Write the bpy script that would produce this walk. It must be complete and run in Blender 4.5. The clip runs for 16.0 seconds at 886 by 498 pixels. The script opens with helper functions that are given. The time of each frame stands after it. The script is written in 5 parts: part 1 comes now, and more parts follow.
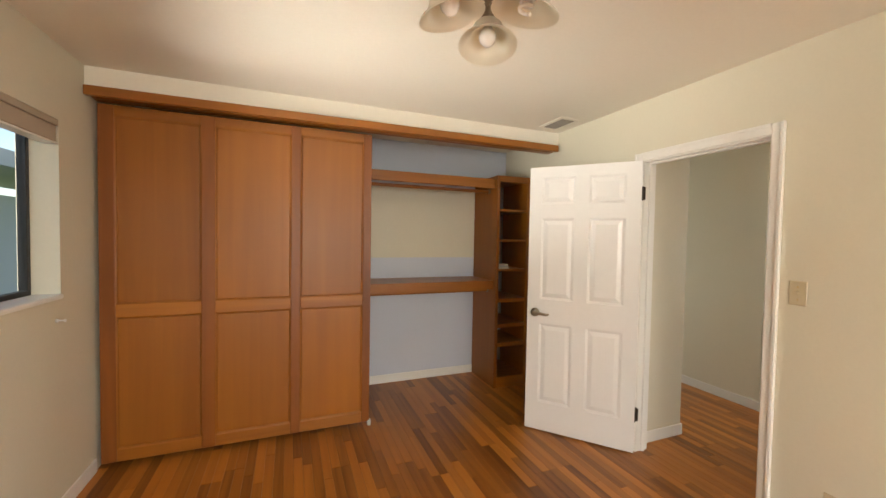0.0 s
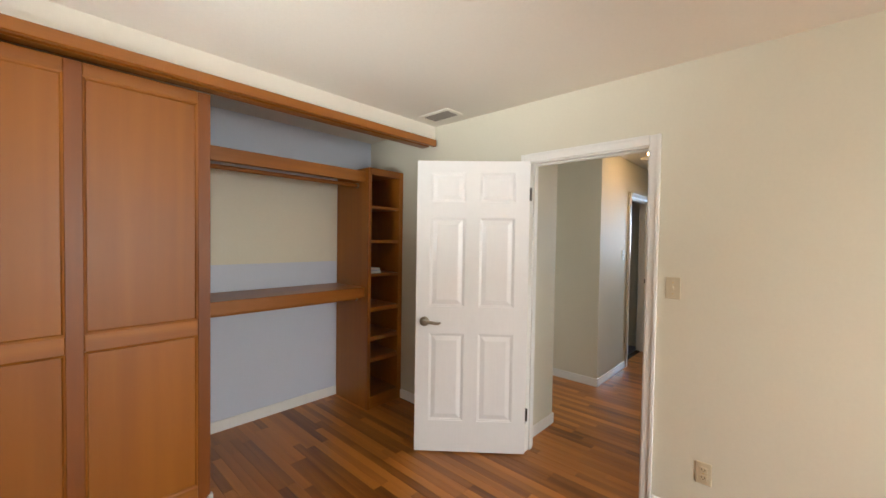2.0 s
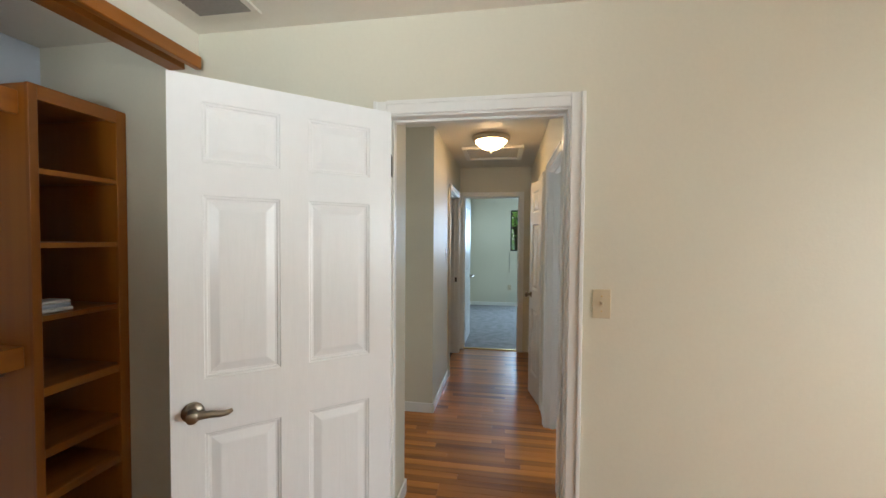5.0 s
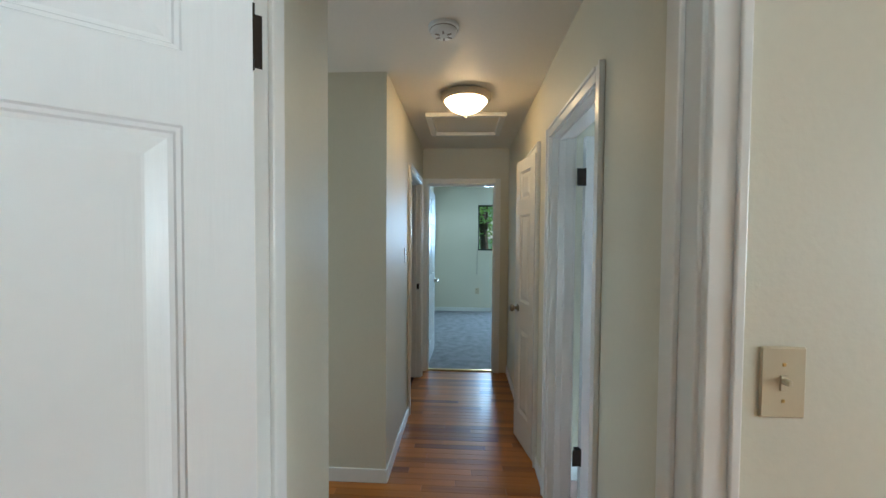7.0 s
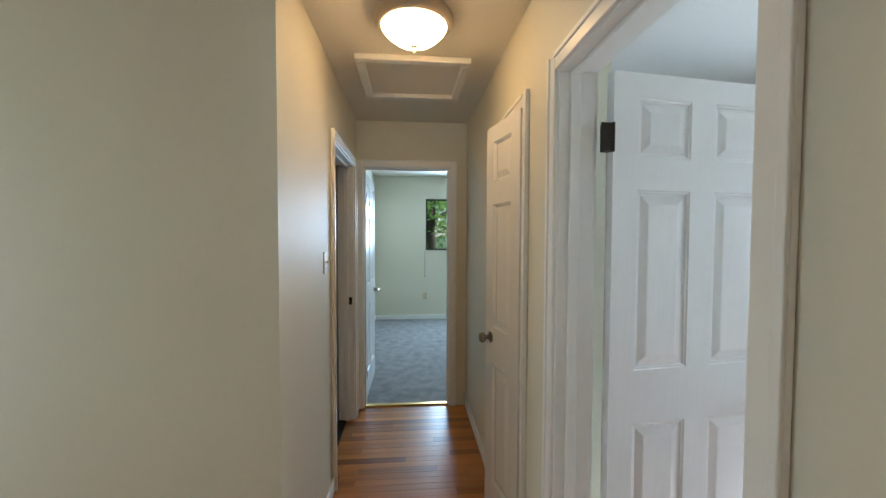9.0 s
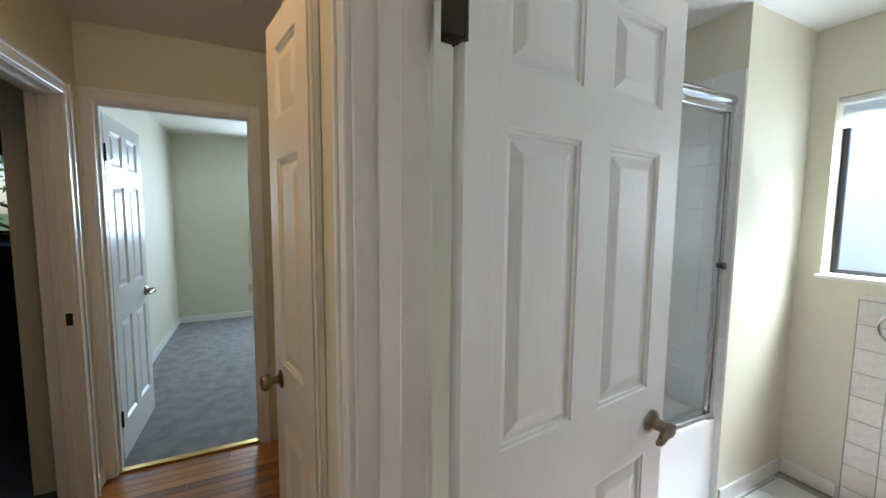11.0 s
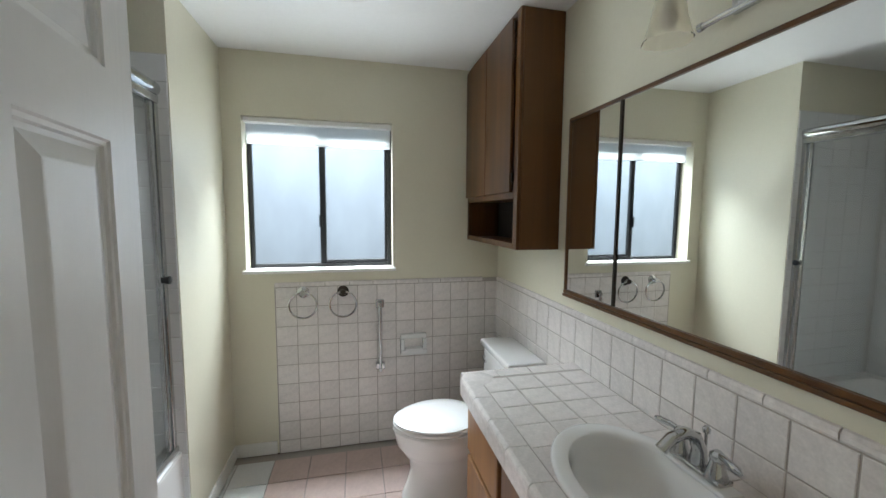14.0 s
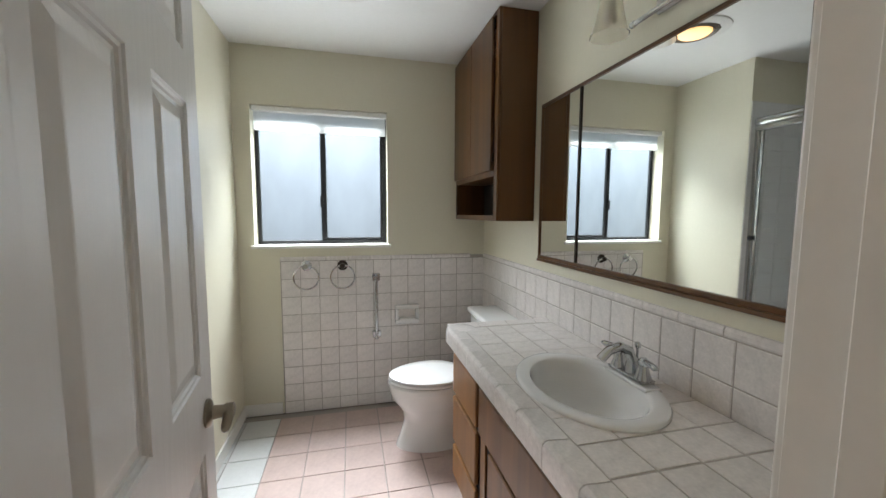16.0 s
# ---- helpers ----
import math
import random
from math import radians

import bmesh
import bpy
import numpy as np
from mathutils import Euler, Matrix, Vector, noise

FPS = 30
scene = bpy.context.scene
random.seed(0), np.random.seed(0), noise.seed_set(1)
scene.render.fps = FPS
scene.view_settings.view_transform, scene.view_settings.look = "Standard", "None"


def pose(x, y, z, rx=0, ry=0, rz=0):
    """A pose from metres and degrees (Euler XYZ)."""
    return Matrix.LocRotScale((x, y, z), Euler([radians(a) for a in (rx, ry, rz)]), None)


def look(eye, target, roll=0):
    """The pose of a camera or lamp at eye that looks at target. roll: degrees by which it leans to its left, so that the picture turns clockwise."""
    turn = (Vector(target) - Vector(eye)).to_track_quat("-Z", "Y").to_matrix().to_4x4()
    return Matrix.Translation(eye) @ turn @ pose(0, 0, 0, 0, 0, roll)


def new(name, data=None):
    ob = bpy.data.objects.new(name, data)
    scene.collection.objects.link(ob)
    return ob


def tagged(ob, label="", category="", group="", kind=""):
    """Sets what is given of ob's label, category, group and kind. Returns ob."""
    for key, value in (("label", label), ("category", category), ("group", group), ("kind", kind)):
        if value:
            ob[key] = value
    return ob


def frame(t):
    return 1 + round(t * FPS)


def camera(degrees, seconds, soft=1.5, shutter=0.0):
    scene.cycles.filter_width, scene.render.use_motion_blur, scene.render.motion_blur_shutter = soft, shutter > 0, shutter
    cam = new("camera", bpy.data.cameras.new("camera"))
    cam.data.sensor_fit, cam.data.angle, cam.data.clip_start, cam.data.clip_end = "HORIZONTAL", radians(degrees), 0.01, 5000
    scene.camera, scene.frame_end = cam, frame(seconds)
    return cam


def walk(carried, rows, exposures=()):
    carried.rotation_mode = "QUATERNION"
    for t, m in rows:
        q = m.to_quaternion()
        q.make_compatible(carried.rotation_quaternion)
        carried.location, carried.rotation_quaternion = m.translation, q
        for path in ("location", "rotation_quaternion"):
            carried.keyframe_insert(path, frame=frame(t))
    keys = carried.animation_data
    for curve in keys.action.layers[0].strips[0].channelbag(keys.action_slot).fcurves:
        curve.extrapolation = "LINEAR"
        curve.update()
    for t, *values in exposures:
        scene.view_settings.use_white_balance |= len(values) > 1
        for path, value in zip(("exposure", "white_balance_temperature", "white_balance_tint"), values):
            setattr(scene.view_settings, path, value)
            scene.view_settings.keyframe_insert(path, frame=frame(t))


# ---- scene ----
cam = camera(98.6, 16.0)
PATH = [
    (0, (-0.072, 0.117, 1.497), (0.673, 1.972, 1.434), 1.0),
    (0.5, (-0.071, 0.256, 1.492), (0.936, 1.983, 1.436), 1.0),
    (1, (-0.096, 0.381, 1.485), (1.119, 1.968, 1.428), 0.9),
    (1.5, (-0.169, 0.54, 1.501), (1.18, 2.015, 1.45), 0.8),
    (2, (-0.166, 0.695, 1.501), (1.303, 2.051, 1.45), 0.9),
    (2.5, (-0.056, 0.853, 1.496), (1.562, 2.028, 1.448), 0.9),
    (3, (0.068, 0.997, 1.502), (1.849, 1.906, 1.452), 0.8),
    (3.5, (0.153, 1.171, 1.501), (2.047, 1.812, 1.453), 0.6),
    (4, (0.244, 1.352, 1.526), (2.204, 1.748, 1.471), 0.5),
    (6.3, (1.213, 1.663, 1.5), (3.197, 1.902, 1.438), 0.4),
    (6.5, (1.308, 1.677, 1.501), (3.298, 1.86, 1.438), 0.2),
    (7, (1.55, 1.694, 1.489), (3.546, 1.808, 1.428), 0.4),
    (7.5, (1.767, 1.74, 1.493), (3.765, 1.799, 1.429), 0.4),
    (8, (2.011, 1.761, 1.497), (4.009, 1.698, 1.433), 0.2),
    (10.3, (2.917, 1.513, 1.479), (4.86, 1.062, 1.337), 0.5),
    (10.5, (2.981, 1.468, 1.472), (4.896, 0.912, 1.313), 0.5),
    (11, (3.103, 1.36, 1.491), (4.89, 0.479, 1.315), 0.5),
    (11.5, (3.167, 1.299, 1.501), (4.675, -0.004, 1.329), 0.4),
    (12, (3.222, 1.264, 1.527), (4.257, -0.438, 1.352), 0.7),
    (12.5, (3.276, 1.255, 1.551), (3.772, -0.675, 1.374), 0.6),
    (13, (3.312, 1.232, 1.558), (3.423, -0.757, 1.377), 0.5),
    (13.5, (3.359, 1.163, 1.557), (3.145, -0.818, 1.378), 0.4),
    (14, (3.379, 1.127, 1.541), (2.936, -0.815, 1.362), 0.4),
    (14.5, (3.373, 1.125, 1.507), (2.897, -0.809, 1.329), 0.4),
    (15, (3.384, 1.177, 1.446), (2.911, -0.758, 1.267), 0.4),
    (15.5, (3.389, 1.279, 1.41), (2.917, -0.656, 1.227), 0.3),
    (16, (3.403, 1.389, 1.413), (2.936, -0.547, 1.229), 0.3),
]
walk(cam, [(t, look(eye, target, roll)) for t, eye, target, roll in PATH],
     [(0, 0.85, 6650, 8), (1.5, 0.85, 6000, 8), (4, 0.82, 5750, 4), (6.3, 0.52, 5150, 0), (7.0, 0.58, 5000, -3), (8, 0.85, 5200, -2), (10.4, 0.7, 6000, 8), (11.5, 0.4, 6100, 7), (12.5, -0.02, 6200, 7), (14.5, -0.1, 6350, 7), (16, -0.1, 6550, 9)])

# ---- world and light ----
world = bpy.data.worlds.new("sky")
scene.world = world
world.use_nodes = True
wn = world.node_tree.nodes
sky = wn.new("ShaderNodeTexSky")
sky.sky_type, sky.sun_disc = "NISHITA", False
sky.sun_elevation, sky.sun_rotation = radians(41), radians(180)
wn["Background"].inputs[1].default_value = 0.12
world.node_tree.links.new(sky.outputs[0], wn["Background"].inputs[0])


def lamp(name, kind, m, power, color, **more):
    data = bpy.data.lights.new(name, kind)
    data.energy, data.color = power, color
    ob = new(name, data)
    ob.matrix_world = m
    return ob


sun = lamp("sun", "SUN", look((0.0, -7.0, 5.6), (0.3, -0.6, 0)), 2.6, (1.0, 0.93, 0.82))
sun.data.angle = radians(0.5)


def window_lamp(name, eye, target, w, h, power, color=(0.9, 0.95, 1.0)):
    ob = lamp(name, "AREA", look(eye, target), power, color)
    ob.data.shape, ob.data.size, ob.data.size_y = "RECTANGLE", w, h


window_lamp("daylight_bedroom_back", (0.6, -2.14, 1.5), (0.6, 0.0, 0.3), 1.9, 1.2, 44, (1.0, 0.95, 0.88))
window_lamp("daylight_bedroom_side", (-1.27, 1.95, 1.5), (0.9, 2.25, 2.46), 1.2, 0.4, 4.8, (1.0, 0.97, 0.9))
window_lamp("daylight_bath_ground", (3.59, -1.60, 1.655), (3.59, 2, 1.655), 0.86, 0.9, 29, (0.90, 0.95, 1.0))
window_lamp("daylight_bath_sky", (3.65, -2.2, 2.95), (3.55, -1.0, 0.7), 1.2, 1.0, 400, (0.86, 0.93, 1.0))
window_lamp("daylight_far_room", (9.1, 0.75, 1.68), (5, 0.75, 1.0), 1.2, 0.85, 48, (0.64, 0.81, 1.0))
# Added lamp: fills the passage from behind an opening that is never seen
window_lamp("passage_fill_light", (3.27, 4.68, 1.1), (3.27, 0, 1.1), 0.74, 1.9, 8.5, (0.95, 0.97, 1.0))
bpy.data.lights["daylight_bedroom_side"].spread = radians(58)


# ---- materials ----
def mat(name, color, rough=0.5, metal=0.0, bump=0.0, scale=40.0, vary=0.06, stretch=(1, 1, 1), spots=0.0, rand=0.0, big=1.3, coat=0.0, bump_scale=None):
    """Paint-like or worn surface: two scales of colour noise, bump, and a tint by object."""
    m = bpy.data.materials.new(name)
    m.use_nodes = True
    n, l = m.node_tree.nodes, m.node_tree.links
    b = n["Principled BSDF"]
    b.inputs["Roughness"].default_value, b.inputs["Metallic"].default_value = rough, metal
    b.inputs["Coat Weight"].default_value, b.inputs["Coat Roughness"].default_value = coat, 0.15
    co = n.new("ShaderNodeTexCoord")
    mp = n.new("ShaderNodeMapping")
    mp.inputs["Scale"].default_value = stretch
    l.new(co.outputs["Object"], mp.inputs["Vector"])
    n1, n2 = n.new("ShaderNodeTexNoise"), n.new("ShaderNodeTexNoise")
    n1.inputs["Scale"].default_value, n1.inputs["Detail"].default_value = scale, 6
    n2.inputs["Scale"].default_value, n2.inputs["Detail"].default_value = big, 4
    l.new(mp.outputs[0], n1.inputs["Vector"])
    l.new(mp.outputs[0], n2.inputs["Vector"])
    add = n.new("ShaderNodeMath")
    add.operation = "ADD"
    l.new(n1.outputs["Fac"], add.inputs[0])
    l.new(n2.outputs["Fac"], add.inputs[1])
    last = add
    if rand:
        info, mul, add2 = n.new("ShaderNodeObjectInfo"), n.new("ShaderNodeMath"), n.new("ShaderNodeMath")
        mul.operation, mul.inputs[1].default_value, add2.operation = "MULTIPLY_ADD", rand, "ADD"
        mul.inputs[2].default_value = -rand / 2
        l.new(info.outputs["Random"], mul.inputs[0])
        l.new(add.outputs[0], add2.inputs[0])
        l.new(mul.outputs[0], add2.inputs[1])
        last = add2
    ramp = n.new("ShaderNodeMapRange")
    ramp.inputs["From Min"].default_value, ramp.inputs["From Max"].default_value = 0.5, 1.5
    ramp.inputs["To Min"].default_value, ramp.inputs["To Max"].default_value = 1 - vary * 2, 1 + vary * 2
    ramp.clamp = False
    l.new(last.outputs[0], ramp.inputs["Value"])
    mix = n.new("ShaderNodeVectorMath")
    mix.operation = "SCALE"
    mix.inputs[0].default_value = color
    l.new(ramp.outputs[0], mix.inputs["Scale"])
    l.new(mix.outputs[0], b.inputs["Base Color"])
    if bump:
        bp = n.new("ShaderNodeBump")
        bp.inputs["Strength"].default_value, bp.inputs["Distance"].default_value = bump, 0.004
        src = n1
        if bump_scale:
            src = n.new("ShaderNodeTexNoise")
            src.inputs["Scale"].default_value, src.inputs["Detail"].default_value = bump_scale, 3
            l.new(co.outputs["Object"], src.inputs["Vector"])
        l.new(src.outputs["Fac"], bp.inputs["Height"])
        l.new(bp.outputs[0], b.inputs["Normal"])
    return m


def wood(name, dark, light, axis=2, rough=0.35, rand=0.0, grain=1.0, coat=0.0, streaks=0.5, island=False):
    """Wood with long grain along an axis, and a tint by object."""
    m = bpy.data.materials.new(name)
    m.use_nodes = True
    n, l = m.node_tree.nodes, m.node_tree.links
    b = n["Principled BSDF"]
    b.inputs["Roughness"].default_value = rough
    b.inputs["Coat Weight"].default_value, b.inputs["Coat Roughness"].default_value = coat, 0.12
    co, mp = n.new("ShaderNodeTexCoord"), n.new("ShaderNodeMapping")
    sc = [26.0 * grain] * 3
    sc[axis] = 1.1 * grain
    mp.inputs["Scale"].default_value = sc
    l.new(co.outputs["Object"], mp.inputs["Vector"])
    info = n.new("ShaderNodeNewGeometry" if island else "ShaderNodeObjectInfo")
    seed = info.outputs["Random Per Island" if island else "Random"]
    shift = n.new("ShaderNodeVectorMath")
    shift.operation, shift.inputs[1].default_value = "MULTIPLY", (40, 40, 40)
    l.new(seed, shift.inputs[0])
    l.new(shift.outputs[0], mp.inputs["Location"])
    n1, n2 = n.new("ShaderNodeTexNoise"), n.new("ShaderNodeTexNoise")
    n1.inputs["Scale"].default_value, n1.inputs["Detail"].default_value, n1.inputs["Distortion"].default_value = 1.0, 8, 0.6
    n2.inputs["Scale"].default_value, n2.inputs["Detail"].default_value = 0.12, 3
    l.new(mp.outputs[0], n1.inputs["Vector"])
    l.new(mp.outputs[0], n2.inputs["Vector"])
    m1 = n.new("ShaderNodeMath")
    m1.operation, m1.inputs[1].default_value = "MULTIPLY", streaks
    l.new(n1.outputs["Fac"], m1.inputs[0])
    m2 = n.new("ShaderNodeMath")
    m2.operation, m2.inputs[1].default_value = "MULTIPLY_ADD", 1.0 - streaks
    l.new(n2.outputs["Fac"], m2.inputs[0])
    l.new(m1.outputs[0], m2.inputs[2])
    m3 = n.new("ShaderNodeMath")
    m3.operation, m3.inputs[1].default_value = "MULTIPLY_ADD", rand
    l.new(seed, m3.inputs[0])
    l.new(m2.outputs[0], m3.inputs[2])
    ramp = n.new("ShaderNodeValToRGB")
    ramp.color_ramp.elements[0].position, ramp.color_ramp.elements[1].position = 0.32, 0.72 + rand * 0.8
    ramp.color_ramp.elements[0].color, ramp.color_ramp.elements[1].color = (*dark, 1), (*light, 1)
    l.new(m3.outputs[0], ramp.inputs[0])
    l.new(ramp.outputs[0], b.inputs["Base Color"])
    bp = n.new("ShaderNodeBump")
    bp.inputs["Strength"].default_value, bp.inputs["Distance"].default_value = 0.08, 0.002
    l.new(n1.outputs["Fac"], bp.inputs["Height"])
    l.new(bp.outputs[0], b.inputs["Normal"])
    return m


def glass(name, rough, color=(1, 1, 1), thin=True):
    m = bpy.data.materials.new(name)
    m.use_nodes = True
    b = m.node_tree.nodes["Principled BSDF"]
    b.inputs["Base Color"].default_value = (*color, 1)
    b.inputs["Roughness"].default_value, b.inputs["Transmission Weight"].default_value = rough, 1.0
    b.inputs["IOR"].default_value = 1.05 if thin else 1.45
    return m


def glow(name, color, strength):
    m = bpy.data.materials.new(name)
    m.use_nodes = True
    b = m.node_tree.nodes["Principled BSDF"]
    b.inputs["Base Color"].default_value = (0.85, 0.83, 0.78, 1)
    b.inputs["Emission Color"].default_value, b.inputs["Emission Strength"].default_value = (*color, 1), strength
    return m


def frosted(name, color):
    """Thin frosted sheet that lets daylight through."""
    m = bpy.data.materials.new(name)
    m.use_nodes = True
    n, l = m.node_tree.nodes, m.node_tree.links
    t, g, x = n.new("ShaderNodeBsdfTranslucent"), n.new("ShaderNodeBsdfGlossy"), n.new("ShaderNodeMixShader")
    no, rp = n.new("ShaderNodeTexNoise"), n.new("ShaderNodeMapRange")
    no.inputs["Scale"].default_value, no.inputs["Detail"].default_value = 3.0, 8
    rp.inputs["To Min"].default_value, rp.inputs["To Max"].default_value = 0.75, 1.1
    sc = n.new("ShaderNodeVectorMath")
    sc.operation, sc.inputs[0].default_value = "SCALE", color
    l.new(no.outputs["Fac"], rp.inputs["Value"])
    l.new(rp.outputs[0], sc.inputs["Scale"])
    l.new(sc.outputs[0], t.inputs["Color"])
    g.inputs["Roughness"].default_value = 0.3
    x.inputs[0].default_value = 0.06
    l.new(t.outputs[0], x.inputs[1])
    l.new(g.outputs[0], x.inputs[2])
    l.new(x.outputs[0], n["Material Output"].inputs[0])
    return m


def embossed(name, color):
    """Gloss paint over a moulded door skin with a wood-grain relief."""
    m = mat(name, color, 0.27, scale=30, vary=0.01)
    n, l = m.node_tree.nodes, m.node_tree.links
    co, mp, wv, no = n.new("ShaderNodeTexCoord"), n.new("ShaderNodeMapping"), n.new("ShaderNodeTexWave"), n.new("ShaderNodeTexNoise")
    mp.inputs["Scale"].default_value = (1.0, 1.0, 0.09)
    l.new(co.outputs["Object"], mp.inputs["Vector"])
    wv.inputs["Scale"].default_value, wv.inputs["Distortion"].default_value = 14.0, 11.0
    wv.inputs["Detail"].default_value, wv.inputs["Detail Scale"].default_value = 3.0, 1.4
    wv.bands_direction = "DIAGONAL"
    no.inputs["Scale"].default_value, no.inputs["Detail"].default_value = 190.0, 4
    l.new(mp.outputs[0], wv.inputs["Vector"])
    l.new(mp.outputs[0], no.inputs["Vector"])
    add = n.new("ShaderNodeMath")
    add.operation = "ADD"
    l.new(wv.outputs["Fac"], add.inputs[0])
    l.new(no.outputs["Fac"], add.inputs[1])
    bp = n.new("ShaderNodeBump")
    bp.inputs["Strength"].default_value, bp.inputs["Distance"].default_value = 0.085, 0.002
    l.new(add.outputs[0], bp.inputs["Height"])
    l.new(bp.outputs[0], n["Principled BSDF"].inputs["Normal"])
    return m


def leafy(name, color):
    """Leaves: daylight also shines through them."""
    m = mat(name, color, 0.5, scale=20, vary=0.25, rand=0.5)
    n, l = m.node_tree.nodes, m.node_tree.links
    t, x = n.new("ShaderNodeBsdfTranslucent"), n.new("ShaderNodeMixShader")
    t.inputs["Color"].default_value, x.inputs[0].default_value = (0.32, 0.50, 0.10, 1), 0.5
    l.new(n["Principled BSDF"].outputs[0], x.inputs[1])
    l.new(t.outputs[0], x.inputs[2])
    l.new(x.outputs[0], n["Material Output"].inputs[0])
    return m


def milk_glass(name, color):
    """Alabaster glass: half of the light passes through, softly."""
    m = mat(name, color, 0.25, scale=12, vary=0.06, coat=0.3)
    n, l = m.node_tree.nodes, m.node_tree.links
    t, x = n.new("ShaderNodeBsdfTranslucent"), n.new("ShaderNodeMixShader")
    t.inputs["Color"].default_value, x.inputs[0].default_value = (0.9, 0.86, 0.76, 1), 0.45
    l.new(n["Principled BSDF"].outputs[0], x.inputs[1])
    l.new(t.outputs[0], x.inputs[2])
    l.new(x.outputs[0], n["Material Output"].inputs[0])
    return m


M_WALL = mat("warm_white_wall_paint", (0.67, 0.635, 0.51), 0.54, bump=0.12, scale=60, vary=0.015, bump_scale=90)
M_CREAM = mat("cream_wall_paint", (0.70, 0.67, 0.535), 0.36, bump=0.12, scale=60, vary=0.015, bump_scale=90)
M_CEIL = mat("ceiling_paint", (0.77, 0.725, 0.63), 0.5, bump=0.15, scale=50, vary=0.015, bump_scale=70)
M_BCEIL = mat("bath_ceiling_paint", (0.80, 0.80, 0.78), 0.45, bump=0.1, scale=50, vary=0.015, bump_scale=70)
M_BLUE = mat("pale_blue_grey_paint", (0.58, 0.62, 0.70), 0.55, scale=60, vary=0.015, bump=0.1, bump_scale=80)
M_TRIM = mat("white_gloss_trim", (0.80, 0.79, 0.75), 0.28, scale=30, vary=0.02)
M_DOOR = embossed("white_embossed_door_paint", (0.80, 0.80, 0.79))
M_FLOOR = wood("red_oak_strip", (0.11, 0.029, 0.004), (0.50, 0.19, 0.030), 1, 0.34, 0.5, 1.0, 0.08)
M_FLOOR_REST = wood("red_oak_strip_rest", (0.11, 0.029, 0.004), (0.50, 0.19, 0.030), 1, 0.34, 0.5, 1.0, 0.08, island=True)
M_CLOSET = wood("honey_brown_veneer", (0.19, 0.056, 0.003), (0.40, 0.138, 0.008), 2, 0.42, 0.28, 0.5, 0.0, 0.4)
M_CLOSET_V = wood("red_brown_stile", (0.12, 0.030, 0.002), (0.29, 0.086, 0.006), 2, 0.42, 0.10, 0.5, 0.0, 0.45)
M_CLOSET_H = wood("honey_brown_trim", (0.17, 0.050, 0.004), (0.42, 0.15, 0.014), 0, 0.36, 0.1, 0.6, 0.1)
M_WALNUT = wood("walnut_veneer", (0.028, 0.010, 0.002), (0.165, 0.066, 0.012), 2, 0.34, 0.12, 0.6, 0.0, 0.6)
M_VANITY = wood("vanity_oak", (0.075, 0.030, 0.008), (0.30, 0.135, 0.038), 2, 0.42, 0.2, 0.6, 0.0, 0.55)
# near-black: for dark parts, and shade painted into vanity gaps and cabinet niche
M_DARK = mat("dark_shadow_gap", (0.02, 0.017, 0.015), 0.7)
M_BLACKMETAL = mat("black_aluminium", (0.012, 0.013, 0.015), 0.4, scale=80)
M_BRONZE = mat("dark_bronze_hinge", (0.045, 0.036, 0.028), 0.35, metal=0.8, scale=120, vary=0.1)
M_NICKEL = mat("worn_satin_nickel", (0.27, 0.23, 0.175), 0.28, metal=1.0, scale=90, vary=0.08)
M_CHROME = mat("polished_chrome", (0.58, 0.59, 0.60), 0.07, metal=1.0, scale=90, vary=0.01)
M_ALU = mat("brushed_aluminium", (0.62, 0.63, 0.63), 0.25, metal=1.0, scale=90, vary=0.03)
M_BRASS = mat("brass_strip", (0.55, 0.38, 0.14), 0.3, metal=1.0, scale=90)
M_PORC = mat("white_porcelain", (0.80, 0.80, 0.79), 0.07, scale=8, vary=0.01, coat=0.4)
M_ALMOND = mat("almond_plastic", (0.56, 0.48, 0.32), 0.35, scale=60, vary=0.02)
M_WHITEPL = mat("white_plastic", (0.78, 0.78, 0.75), 0.4, scale=60, vary=0.02)
M_CARPET = mat("grey_carpet", (0.22, 0.21, 0.21), 0.95, bump=1.0, scale=130, vary=0.28, big=9, bump_scale=220)
M_TILE = mat("speckled_blush_tile", (0.76, 0.72, 0.695), 0.16, bump=0.22, scale=110, vary=0.075, big=30, rand=0.3, coat=0.2, bump_scale=70)
M_FTILE = mat("pink_floor_tile", (0.60, 0.47, 0.43), 0.25, bump=0.06, scale=60, vary=0.05, big=8, rand=0.5, bump_scale=30)
M_WFTILE = mat("pale_floor_tile", (0.72, 0.73, 0.72), 0.25, bump=0.05, scale=60, vary=0.03, rand=0.3, bump_scale=30)
M_WTILE = mat("white_shower_tile", (0.78, 0.79, 0.79), 0.14, scale=40, vary=0.015, rand=0.2)
M_GROUT_W = mat("white_grout", (0.68, 0.67, 0.65), 0.9, bump=0.2, scale=120, vary=0.05)
M_GROUT = mat("grey_grout", (0.40, 0.365, 0.33), 0.9, bump=0.3, scale=120, vary=0.08)
M_MIRROR = mat("silvered_mirror", (0.88, 0.90, 0.89), 0.01, metal=1.0, vary=0.0)
M_FROST = frosted("frosted_window_glass", (0.100, 0.111, 0.122))
M_BLIND = frosted("white_roller_cloth", (0.75, 0.75, 0.73))
M_SHADE = mat("tan_shade_cloth", (0.42, 0.35, 0.27), 0.8, scale=200, vary=0.05)
M_SHOWERG = glass("frosted_shower_glass", 0.22, (0.95, 0.95, 0.93))
M_CLEAR = glass("clear_window_glass", 0.0)
M_LAMPGLASS = glass("frosted_shade_glass", 0.35, (0.95, 0.93, 0.88))
